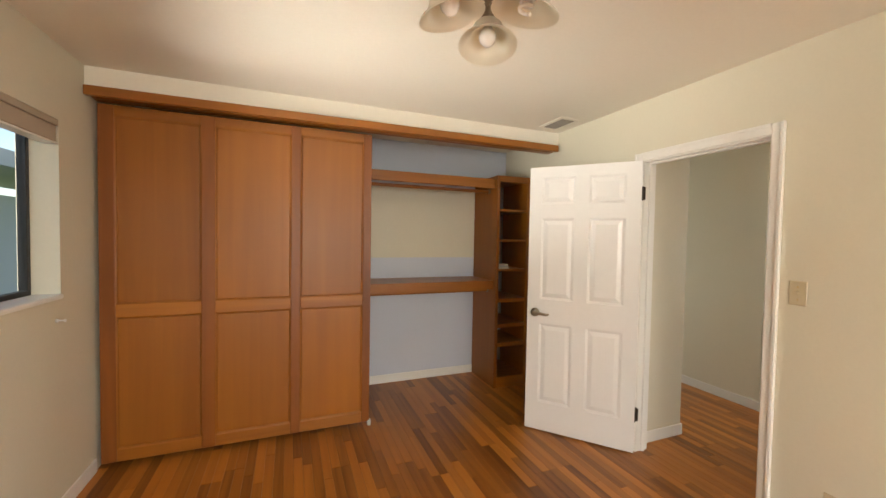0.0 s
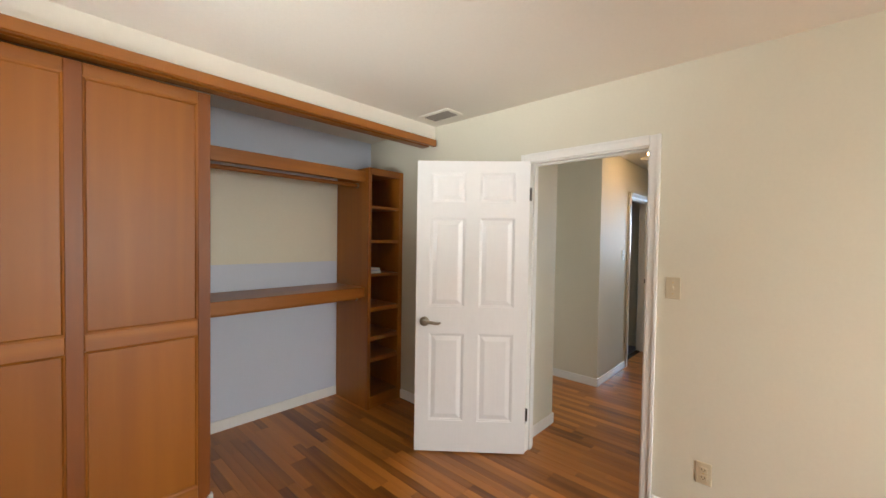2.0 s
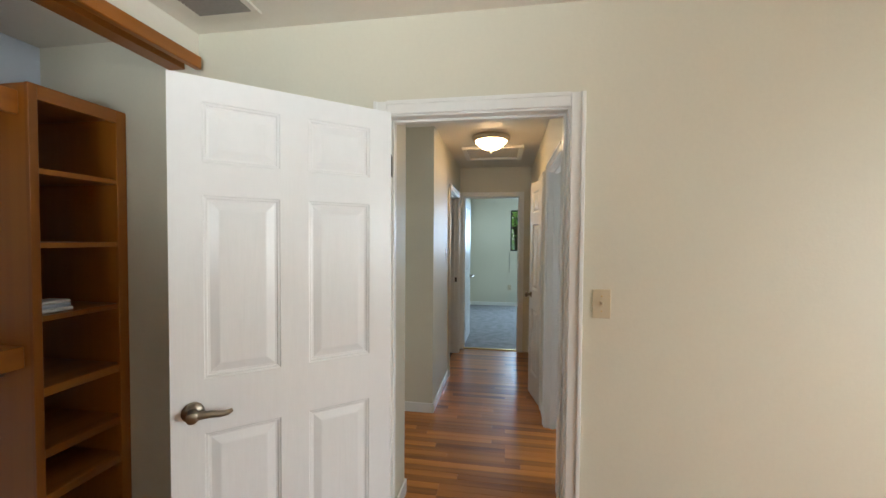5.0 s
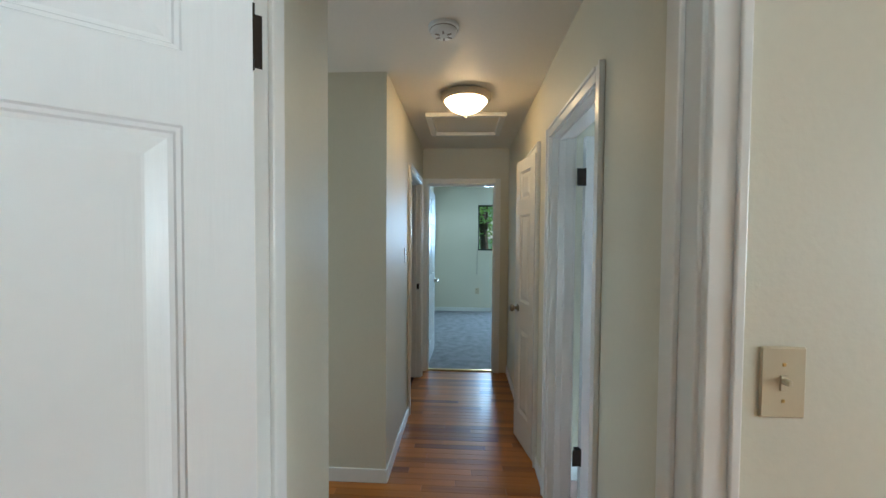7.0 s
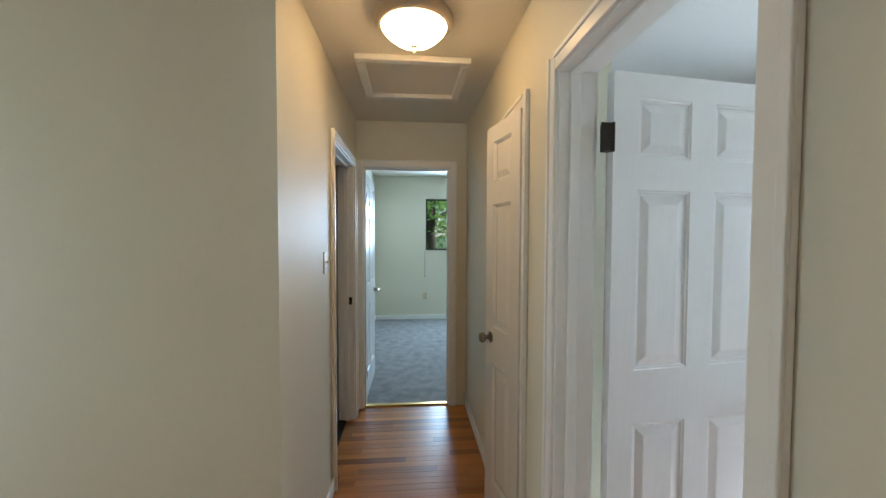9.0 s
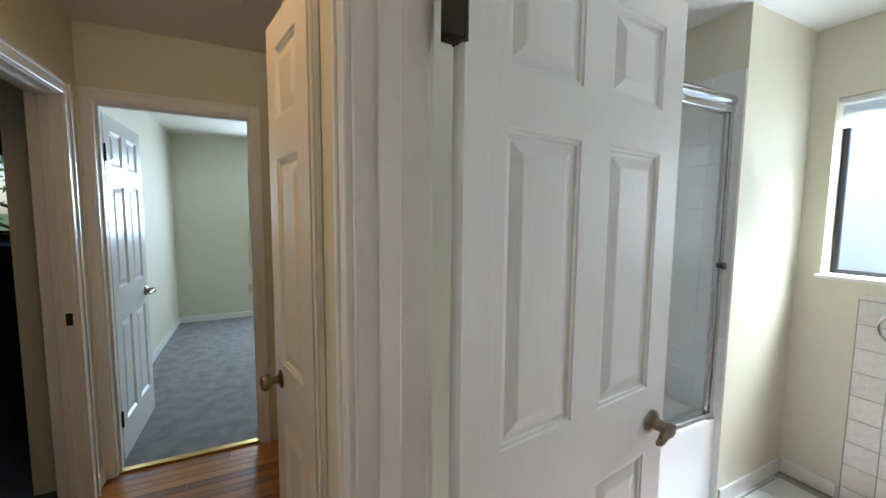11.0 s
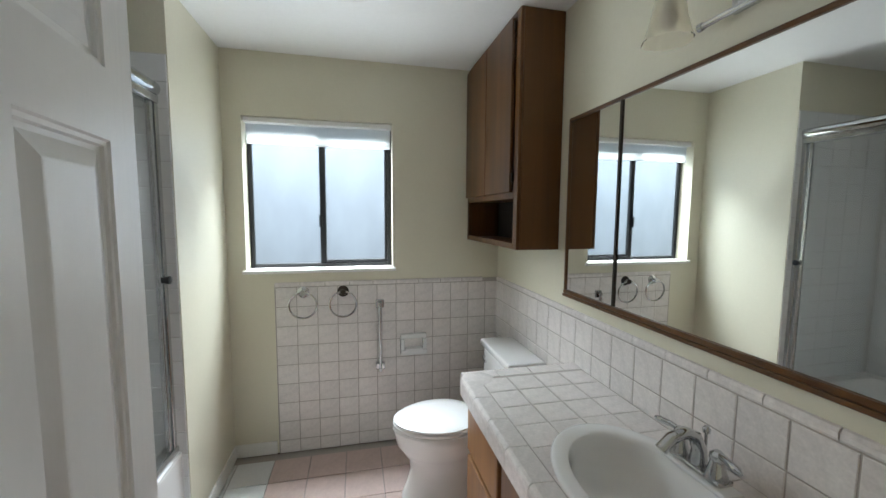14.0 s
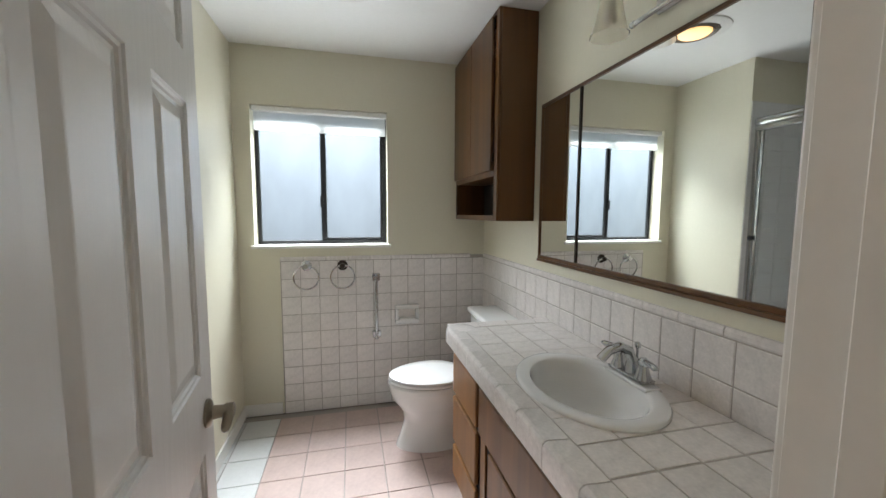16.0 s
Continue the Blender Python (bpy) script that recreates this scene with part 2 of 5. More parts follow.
M_ALAB = milk_glass("alabaster_glass", (0.82, 0.78, 0.68))
M_BULB = mat("white_bulb_glass", (0.85, 0.83, 0.80), 0.2, vary=0.01)
M_HALLGLOW = glow("lit_dome_glass", (1.0, 0.58, 0.25), 13.5)
M_FANGLOW = glow("lit_fan_lens", (1.0, 0.56, 0.16), 1.5)
M_RING = mat("beige_lamp_metal", (0.50, 0.43, 0.33), 0.4, scale=60, vary=0.03)
M_VENT = mat("grey_vent_metal", (0.30, 0.27, 0.23), 0.5, scale=60)
M_LEAF = leafy("green_leaves", (0.11, 0.21, 0.05))
M_BARK = mat("brown_bark", (0.10, 0.075, 0.05), 0.9, bump=0.6, scale=30, vary=0.2)
M_GRASS = mat("lawn", (0.09, 0.14, 0.04), 0.95, bump=0.6, scale=60, vary=0.3, big=2)
M_STUCCO = mat("pale_stucco", (0.62, 0.60, 0.56), 0.9, bump=0.5, scale=80, vary=0.05)


# ---- building helpers ----
def box(bm, x0, y0, z0, x1, y1, z1, bev=0.0, seg=1):
    r = bmesh.ops.create_cube(bm, size=1.0)
    bmesh.ops.scale(bm, vec=(abs(x1 - x0), abs(y1 - y0), abs(z1 - z0)), verts=r["verts"])
    bmesh.ops.translate(bm, vec=((x0 + x1) / 2, (y0 + y1) / 2, (z0 + z1) / 2), verts=r["verts"])
    if bev:
        edges = list({e for v in r["verts"] for e in v.link_edges})
        bmesh.ops.bevel(bm, geom=edges, offset=bev, segments=seg, affect="EDGES", profile=0.5)


def ring_loft(bm, rings, cap0=True, cap1=True):
    """Skin a list of closed rings of equal length."""
    rows = [[bm.verts.new(p) for p in ring] for ring in rings]
    n = len(rows[0])
    for a, b in zip(rows, rows[1:]):
        for i in range(n):
            bm.faces.new((a[i], a[(i + 1) % n], b[(i + 1) % n], b[i]))
    if cap0:
        bm.faces.new(rows[0][::-1])
    if cap1:
        bm.faces.new(rows[-1])


def lathe(bm, profile, m=None, n=32, sx=1.0, sy=1.0, cap0=True, cap1=True):
    """Turn (radius, z) pairs round z."""
    m = m or Matrix.Identity(4)
    ring_loft(bm, [[m @ Vector((r * sx * math.cos(2 * math.pi * i / n), r * sy * math.sin(2 * math.pi * i / n), z)) for i in range(n)] for r, z in profile], cap0, cap1)


def tube(bm, pts, r, n=10, radii=None):
    """A round bar along points."""
    pts = [Vector(p) for p in pts]
    rings, up = [], None
    for i, p in enumerate(pts):
        d = (pts[min(i + 1, len(pts) - 1)] - pts[max(i - 1, 0)]).normalized()
        ref = Vector((0, 0, 1)) if abs(d.z) < 0.9 else Vector((1, 0, 0))
        a = d.cross(ref).normalized() if up is None else (up - up.dot(d) * d).normalized()
        up = a
        b = d.cross(a)
        rr = radii[i] if radii else r
        rings.append([p + rr * (math.cos(2 * math.pi * k / n) * a + math.sin(2 * math.pi * k / n) * b) for k in range(n)])
    ring_loft(bm, rings)


def part(name, bm, material, parent=None, label="", smooth=False, m=None):
    me = bpy.data.meshes.new(name)
    bmesh.ops.recalc_face_normals(bm, faces=bm.faces[:])
    if m is not None:
        bmesh.ops.transform(bm, matrix=m, verts=bm.verts[:])
    bm.to_mesh(me)
    bm.free()
    me.materials.append(material)
    if smooth:
        me.polygons.foreach_set("use_smooth", [True] * len(me.polygons))
        me.set_sharp_from_angle(angle=radians(38))
    ob = new(name, me)
    if parent is not None:
        ob.parent = parent
        ob.matrix_parent_inverse = world_of(parent).inverted()
    if label:
        ob["label"] = label
    return ob


def world_of(ob):
    return world_of(ob.parent) @ ob.matrix_parent_inverse @ ob.matrix_basis if ob.parent else ob.matrix_basis.copy()


def boxpart(name, dims, material, parent=None, bev=0.0, label="", m=None, seg=1):
    bm = bmesh.new()
    box(bm, *dims, bev, seg)
    return part(name, bm, material, parent, label, m=m)


def thing(name, loc, label, category, group="", kind=""):
    ob = new(name)
    ob.empty_display_size = 0.1
    ob.location = loc
    return tagged(ob, label, category, group, kind)


def structure(name, bm, material, label="", smooth=False):
    return tagged(part(name, bm, material, None, label, smooth), kind="structure")


def wall(name, axis, c0, c1, a0, a1, top, material, label, holes=()):
    """A wall between c0 and c1 across, from a0 to a1 along, with holes (a, b, z0, z1)."""
    bm = bmesh.new()

    def put(a, b, z0, z1):
        if b - a > 1e-4 and z1 - z0 > 1e-4:
            if axis == "x":
                box(bm, a, c0, z0, b, c1, z1)
            else:
                box(bm, c0, a, z0, c1, b, z1)
    at = a0
    for a, b, z0, z1 in sorted(holes):
        put(at, a, 0, top)
        put(a, b, 0, z0)
        put(a, b, z1, top)
        at = b
    put(at, a1, 0, top)
    return structure(name, bm, material, label)


# ---- the rooms' shell ----
TOP = 2.46
BTOP = 2.49
wall("wall_bedroom_door", "y", 2.2, 2.31, -2.2, 3.9, TOP, M_WALL, "warm white painted wall with a doorway", [(1.30, 2.075, 0, 2.05)])
wall("wall_bedroom_window", "y", -1.36, -1.19, -2.2, 4.02, TOP, M_WALL, "warm white painted wall with a window", [(1.2, 2.715, 1.16, 2.07)])
wall("wall_bedroom_back", "x", -2.32, -2.2, -1.36, 2.31, TOP, M_WALL, "warm white painted wall with a window", [(-0.4, 1.6, 0.85, 2.1)])
wall("wall_closet_back", "x", 3.9, 4.02, -1.19, 2.31, TOP, M_BLUE, "pale blue-grey painted wall behind the closet")
wall("wall_hall_north_stub", "x", 2.13, 2.29, 2.31, 2.745, TOP, M_WALL, "short warm white hallway wall")
wall("wall_alcove_west", "y", 2.62, 2.745, 2.29, 4.6, TOP, M_WALL, "warm white side wall of the passage")
# The opening is made up, to let the added passage lamp in
wall("wall_alcove_end", "x", 4.6, 4.72, 2.62, 3.92, TOP, M_WALL, "warm white end wall of the passage with an added opening", [(2.88, 3.66, 0, 2.08)])
wall("wall_jut", "y", 3.795, 3.92, 2.28, 4.6, TOP, M_WALL, "warm white wall at the passage's corner")
wall("wall_hall_north", "x", 2.16, 2.28, 3.795, 5.74, TOP, M_WALL, "warm white hallway wall with a doorway", [(4.72, 5.55, 0, 2.05)])
wall("wall_hall_south", "x", 1.10, 1.22, 2.31, 5.74, TOP, M_WALL, "warm white hallway wall with two doorways", [(2.945, 3.705, 0, 2.05), (4.055, 4.46, 0, 2.05)])
wall("wall_hall_end", "y", 5.74, 5.86, -1.5, 2.45, TOP, M_WALL, "warm white hallway end wall with a doorway", [(1.362, 2.115, 0, 2.08)])
wall("wall_far_room_window", "y", 9.2, 9.32, -1.5, 2.45, 2.52, M_WALL, "pale wall with a window in the carpeted room", [(0.2, 1.43, 1.23, 2.14)])
wall("wall_far_room_north", "x", 2.32, 2.44, 5.86, 9.2, 2.52, M_WALL, "pale side wall of the carpeted room")
wall("wall_far_room_south", "x", -1.5, -1.38, 5.86, 9.2, 2.52, M_WALL, "pale side wall of the carpeted room")
wall("wall_dark_room_window", "y", 8.2, 8.32, 2.45, 6.0, TOP, M_WALL, "shaded wall with a window", [(2.75, 3.75, 1.28, 2.05)])
wall("wall_dark_room_north", "x", 6.0, 6.12, 3.9, 8.3, TOP, M_WALL, "shaded wall of the unlit room")
wall("wall_dark_room_west", "y", 3.93, 4.04, 2.29, 6.0, TOP, M_WALL, "shaded wall of the unlit room")
wall("wall_bath_window", "x", -1.56, -1.385, 2.3, 5.0, BTOP, M_CREAM, "cream painted bathroom wall with a window", [(3.145, 4.035, 1.19, 2.12)])
wall("wall_bath_mirror", "y", 2.31, 2.41, -1.385, 1.10, BTOP, M_CREAM, "cream painted bathroom wall behind the mirror")
wall("wall_bath_stub", "y", 4.14, 4.95, -1.385, -0.745, BTOP, M_CREAM, "cream painted bathroom wall beside the shower")
wall("wall_tub_back", "y", 4.95, 5.07, -1.56, 1.10, BTOP, M_CREAM, "wall behind the bathtub")
wall("wall_tub_end", "x", 0.80, 0.92, 4.14, 4.95, BTOP, M_CREAM, "cream wall at the end of the bathtub")
wall("wall_bath_behind_door", "y", 4.14, 4.26, 0.92, 1.10, BTOP, M_CREAM, "cream wall behind the bathroom door")


def slab(name, x0, y0, z0, x1, y1, z1, material, label):
    bm = bmesh.new()
    box(bm, x0, y0, z0, x1, y1, z1)
    return structure(name, bm, material, label)


slab("ceiling_bedroom", -1.36, -2.32, TOP, 2.255, 4.02, TOP + 0.1, M_CEIL, "off-white bedroom ceiling")
slab("ceiling_hall", 2.255, 1.16, TOP, 5.80, 6.12, TOP + 0.1, M_CEIL, "off-white hallway ceiling")
slab("ceiling_dark_room", 5.80, 2.44, TOP, 8.32, 6.12, TOP + 0.1, M_CEIL, "shaded ceiling of the unlit room")
slab("ceiling_far_room", 5.80, -1.5, 2.52, 9.32, 2.44, 2.62, M_CEIL, "white ceiling of the carpeted room")
slab("ceiling_bath", 2.3, -1.56, BTOP, 5.07, 1.16, BTOP + 0.1, M_BCEIL, "white bathroom ceiling")
slab("subfloor", -1.36, -2.32, -0.2, 5.78, 6.12, -0.02, M_DARK, "dark bed below the floor boards")
slab("floor_far_room", 5.78, -1.5, -0.2, 9.32, 2.44, 0.008, M_CARPET, "grey cut-pile carpet")
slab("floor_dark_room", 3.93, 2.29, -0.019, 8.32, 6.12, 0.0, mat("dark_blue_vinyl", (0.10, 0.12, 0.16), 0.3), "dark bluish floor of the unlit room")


# ---- door trim and doors ----
def casing(name, axis, face, out, a0, a1, top, w=0.05, d=0.016):
    """Flat casing with a rounded bead round an opening, on one wall face."""
    th = thing(name, (a0, face, 0) if axis == "x" else (face, a0, 0), "white painted wooden door casing with mitred corners", "door casing", kind="structure")

    def board(nm, a, b, z0, z1):
        bm = bmesh.new()
        f0, f1, f2 = face, face + out * d, face + out * (d + 0.006)
        for q0, q1, fa in (((a, b, f1)), ):
            if axis == "x":
                box(bm, q0, min(f0, fa), z0, q1, max(f0, fa), z1, 0.004, 2)
            else:
                box(bm, min(f0, fa), q0, z0, max(f0, fa), q1, z1, 0.004, 2)
        part(nm, bm, M_TRIM, th)
        # raised outer bead
        bm = bmesh.new()
        if b - a > z1 - z0:
            q = (a, b, z1 - 0.016, z1 + 0.001)
        elif a < a0:
            q = (a - 0.001, a + 0.016, z0, z1)
        else:
            q = (b - 0.016, b + 0.001, z0, z1)
        lo, hi = min(f1, f2), max(f1, f2)
        if axis == "x":
            box(bm, q[0], lo - 0.002, q[2], q[1], hi, q[3], 0.003, 2)
        else:
            box(bm, lo - 0.002, q[0], q[2], hi, q[1], q[3], 0.003, 2)
        part("bead", bm, M_TRIM, th)
    board("side_board", a0 - w, a0 + 0.006, 0, top + w)
    board("side_board", a1 - 0.006, a1 + w, 0, top + w)
    board("head_board", a0 + 0.006, a1 - 0.006, top - 0.006, top + w - 0.0005)


def jamb(name, axis, c0, c1, a0, a1, top, t=0.014, stop=None):
    """Lining of a doorway, with a door stop."""
    th = thing(name, (a0, c0, 0) if axis == "x" else (c0, a0, 0), "white painted door jamb with stop", "door jamb", kind="structure")
    e = 0.003

    def b(nm, a, bb, z0, z1, p0=c0 - e, p1=c1 + e):
        boxpart(nm, (a, p0, z0, bb, p1, z1) if axis == "x" else (p0, a, z0, p1, bb, z1), M_TRIM, th, 0.002)
    b("jamb_side", a0 - 0.004, a0 + t, 0, top)
    b("jamb_side", a1 - t, a1 + 0.004, 0, top)
    b("jamb_head", a0 + t, a1 - t, top - t, top + 0.004)
    if stop:
        b("stop", a0 + t, a0 + t + 0.011, 0, top - t, *stop)
        b("stop", a1 - t - 0.011, a1 - t, 0, top - t, *stop)
        b("stop_head", a0 + t + 0.011, a1 - t - 0.011, top - t - 0.011, top - t, *stop)


def raised_panel(x0, x1, z0, z1, t):
    """A moulded raised panel through a door of thickness t."""
    bm = bmesh.new()
    for side in (-1, 1):
        rings = []
        for inset, depth in ((0.0, 0.0), (0.003, 0.004), (0.009, 0.005), (0.012, 0.0095), (0.019, 0.0105), (0.046, 0.0025), (0.050, 0.002)):
            y = (t - depth) if side > 0 else depth
            rings.append([(x0 + inset, y, z0 + inset), (x1 - inset, y, z0 + inset), (x1 - inset, y, z1 - inset), (x0 + inset, y, z1 - inset)])
        ring_loft(bm, rings, cap0=False)
    return bm


def panel_door(name, w, h, m, label, columns=2, handle="lever", flip=1, hinges=2, t=0.035, sides=(-1, 1), leaf=0.0, reach=1.0):
    """A panelled door: x from the hinge, y its thickness, z up."""
    th = thing(name, m.translation, label, "door", kind="structure")
    th.matrix_basis = m
    k = h / 2.0
    rows = [(0.215 * k, 0.82 * k), (1.005 * k, 1.615 * k), (1.722 * k, 1.92 * k)]
    sw = 0.095 if columns == 2 else 0.085
    if columns == 2:
        mid = 0.1
        cw = (w - 2 * sw - mid) / 2
        cols = [(sw, sw + cw), (sw + cw + mid, w - sw)]
    else:
        cols = [(sw, w - sw)]
    bm = bmesh.new()
    edges = [0.0] + [c for col in cols for c in col] + [w]
    for i in range(0, len(edges), 2):
        box(bm, edges[i], 0, 0, edges[i + 1], t, h)
    for c0, c1 in cols:
        zs = [0.0] + [z for r in rows for z in r] + [h]
        for i in range(0, len(zs), 2):
            box(bm, c0, 0, zs[i], c1, t, zs[i + 1])
    bmesh.ops.remove_doubles(bm, verts=bm.verts[:], dist=1e-5)
    part("slab", bm, M_DOOR, th, m=m)
    for c0, c1 in cols:
        for z0, z1 in rows:
            part("panel", raised_panel(c0, c1, z0, z1, t), M_DOOR, th, m=m)
    for zc in ((0.26, h - 0.22) if hinges else ()):
        hb = bmesh.new()
        box(hb, -0.004, t * 0.1, zc - 0.045, 0.001, t * 0.95, zc + 0.045)
        box(hb, -0.022, t + 0.001 if flip > 0 else -0.003, zc - 0.045, 0.0005, t + 0.003 if flip > 0 else -0.001, zc + 0.045)
        tube(hb, [(-0.004, t + 0.004 if flip > 0 else -0.004, zc - 0.048), (-0.004, t + 0.004 if flip > 0 else -0.004, zc + 0.048)], 0.0065)
        if leaf:
            box(hb, -leaf, -0.009, zc - 0.045, -0.004, -0.005, zc + 0.045)
            box(hb, -0.03, -0.006, zc - 0.045, 0.002, 0.028, zc + 0.045)
        part("hinge", hb, M_BRONZE, th, "dark bronze butt hinge", m=m)
    for s in sides:
        y = t if s > 0 else 0.0
        c = Vector((w - 0.062, y, 0.915 if handle == "lever" else 0.965))
        hb = bmesh.new()
        rot = Matrix.Translation(c) @ Matrix.Rotation(radians(-90 * s), 4, "X")
        lathe(hb, [(0.034, 0), (0.034, 0.005), (0.029, 0.010), (0.017, 0.014), (0.015, 0.036), (0.018, 0.042), (0.018, 0.058), (0.012, 0.061)] if handle == "lever" else
              [(0.028, 0), (0.028, 0.004), (0.012, 0.010), (0.010, 0.028), (0.022, 0.034), (0.027, 0.046), (0.022, 0.058), (0.008, 0.062)], rot, 24)
        if handle == "lever":
            pts = [c + Vector((-q[0] * reach, s * q[1], q[2] - (0.22 * q[0] if reach < 1 and q[0] > 0 else 0))) for q in ((-0.006, 0.046, 0.001), (0.02, 0.049, 0.003), (0.05, 0.048, 0.001), (0.08, 0.046, -0.005), (0.10, 0.045, -0.005), (0.115, 0.045, 0.001))]
            tube(hb, pts, 0.008, 10, [0.012, 0.013, 0.012, 0.011, 0.009, 0.006])
        part("door_handle", hb, M_NICKEL, th, "worn satin nickel handle", True, m=m)
    return th


casing("door_casing_bedroom", "y", 2.2, -1, 1.30, 2.075, 2.05)
jamb("door_jamb_bedroom", "y", 2.2, 2.31, 1.30, 2.075, 2.05, stop=(2.245, 2.28))
casing("door_casing_bath", "x", 1.22, 1, 2.945, 3.705, 2.05)
casing("door_casing_bath_inside", "x", 1.10, -1, 2.945, 3.705, 2.05)
jamb("door_jamb_bath", "x", 1.10, 1.22, 2.945, 3.705, 2.05, stop=(1.15, 1.185))
casing("door_casing_linen", "x", 1.22, 1, 4.055, 4.46, 2.05)
jamb("door_jamb_linen", "x", 1.10, 1.22, 4.055, 4.46, 2.05)
casing("door_casing_dark_room", "x", 2.16, -1, 4.72, 5.55, 2.05)
jamb("door_jamb_dark_room", "x", 2.16, 2.28, 4.72, 5.55, 2.05, stop=(2.2, 2.235))
casing("door_casing_far_room", "y", 5.74, -1, 1.362, 2.115, 2.08)
jamb("door_jamb_far_room", "y", 5.74, 5.86, 1.362, 2.115, 2.08, stop=(5.78, 5.815))

A1 = math.degrees(math.atan2(2.655 - 2.062, 1.683 - 2.185))
panel_door("door_1", 0.772, 2.03, pose(2.184, 2.062, 0.012, 0, 0, A1), "white six-panel bedroom door standing wide open", flip=-1)
panel_door("door_2", 0.715, 2.03, pose(3.672, 1.042, 0.012, 0, 0, -83), "white six-panel bathroom door standing open inwards", flip=-1, leaf=0.05, reach=0.42)
panel_door("door_3", 0.362, 2.03, pose(4.073, 1.207, 0.012, 0, 0, 11.5), "narrow white panelled linen door slightly ajar", columns=1, handle="knob", flip=1, hinges=0, sides=(1,))
panel_door("door_4", 0.70, 2.03, pose(5.87, 2.10, 0.014, 0, 0, -1), "white six-panel door standing open into the carpeted room", flip=-1)


def baseboard(name, axis, face, out, a0, a1, h=0.085, d=0.012):
    bm = bmesh.new()
    lo, hi = sorted((face, face + out * d))
    if axis == "x":
        box(bm, a0, lo, 0, a1, hi, h, 0.004, 2)
    else:
        box(bm, lo, a0, 0, hi, a1, h, 0.004, 2)
    structure(name, bm, M_TRIM, "white painted wooden baseboard")


for nm, ax, f, o, a, b in (
        ("bedroom_door_a", "y", 2.2, -1, -2.2, 1.248), ("bedroom_door_b", "y", 2.2, -1, 2.127, 3.41), ("bedroom_window", "y", -1.19, 1, -2.2, 3.07),
        ("bedroom_back", "x", -2.2, 1, -1.18, 2.19), ("closet_back", "x", 3.9, -1, 0.45, 1.83), ("hall_stub", "x", 2.13, -1, 2.33, 2.757),
        ("alcove_west", "y", 2.745, 1, 2.12, 4.6), ("jut", "y", 3.795, -1, 2.15, 4.6),
        ("hall_north_a", "x", 2.16, -1, 3.795, 4.668), ("hall_north_b", "x", 2.16, -1, 5.602, 5.728), ("hall_south_a", "x", 1.22, 1, 2.33, 2.893),
        ("hall_south_b", "x", 1.22, 1, 3.757, 4.003), ("hall_south_c", "x", 1.22, 1, 4.512, 5.728), ("far_window", "y", 9.2, -1, -1.38, 2.32),
        ("far_north", "x", 2.32, -1, 5.86, 9.188), ("bath_window", "x", -1.385, 1, 3.89, 4.128), ("bath_stub", "y", 4.14, -1, -1.385, -0.76)):
    baseboard("baseboard_" + nm, ax, f, o, a, b)


# ---- windows ----
def window(name, axis, c, a0, a1, z0, z1, label, pane_mat, split=True, frame_mat=None, sill=None, fw=0.026):
    th = thing(name, (a0, c, z0) if axis == "x" else (c, a0, z0), label, "window", kind="structure")
    fm = frame_mat or M_BLACKMETAL

    def b(nm, p0, p1, q0, q1, d0, d1, ma, bev=0.003):
        bm = bmesh.new()
        if axis == "x":
            box(bm, p0, c + d0, q0, p1, c + d1, q1, bev)
        else:
            box(bm, c + d0, p0, q0, c + d1, p1, q1, bev)
        return part(nm, bm, ma, th)
    b("window_frame", a0, a0 + fw, z0, z1, -0.02, 0.02, fm)
    b("window_frame", a1 - fw, a1, z0, z1, -0.02, 0.02, fm)
    b("window_frame", a0 + fw, a1 - fw, z0, z0 + fw, -0.02, 0.02, fm)
    b("window_frame", a0 + fw, a1 - fw, z1 - fw, z1, -0.02, 0.02, fm)
    mid = (a0 + a1) / 2
    if split:
        b("meeting_stile", mid - 0.018, mid + 0.018, z0 + fw, z1 - fw, -0.016, 0.022, fm)
        b("sash_rail", a0 + fw, mid - 0.018, z0 + fw + 0.0005, z0 + fw + 0.02, -0.012, 0.016, fm)
        b("sash_rail", a0 + fw, mid - 0.018, z1 - fw - 0.02, z1 - fw - 0.0005, -0.012, 0.016, fm)
        b("sash_stile", a0 + fw + 0.0005, a0 + fw + 0.018, z0 + fw + 0.02, z1 - fw - 0.02, -0.012, 0.016, fm)
        b("latch", mid + 0.004, mid + 0.024, (z0 + z1) / 2 - 0.2, (z0 + z1) / 2 - 0.12, 0.022, 0.034, fm)
        ps = [b("pane", a0 + fw, mid - 0.018, z0 + fw, z1 - fw, -0.003, 0.001, pane_mat, 0), b("pane", mid + 0.018, a1 - fw, z0 + fw, z1 - fw, -0.003, 0.001, pane_mat, 0)]
    else:
        ps = [b("pane", a0 + fw, a1 - fw, z0 + fw, z1 - fw, -0.003, 0.001, pane_mat, 0)]
    for p in ps:
        p.visible_shadow = False
    if sill:
        b("window_sill", a0 - sill[2], a1 + sill[2], z0 - 0.022, z0 + 0.002, sill[0], sill[1], M_TRIM, 0.005)
    return th


window("window_bath", "x", -1.515, 3.145, 4.035, 1.192, 2.118, "black aluminium slider window with frosted panes", M_FROST, sill=(0.022, 0.152, 0.02))
window("window_bedroom_side", "y", -1.325, 1.2, 2.713, 1.162, 2.068, "dark aluminium slider window with clear panes", M_CLEAR, sill=(0.02, 0.15, 0.0))
window("window_bedroom_back", "x", -2.27, -0.4, 1.6, 0.852, 2.098, "dark aluminium slider window with clear panes", M_CLEAR, sill=(0.02, 0.09, 0.02))
window("window_far_room", "y", 9.26, 0.2, 1.43, 1.232, 2.138, "dark aluminium slider window with clear panes", M_CLEAR, sill=None)
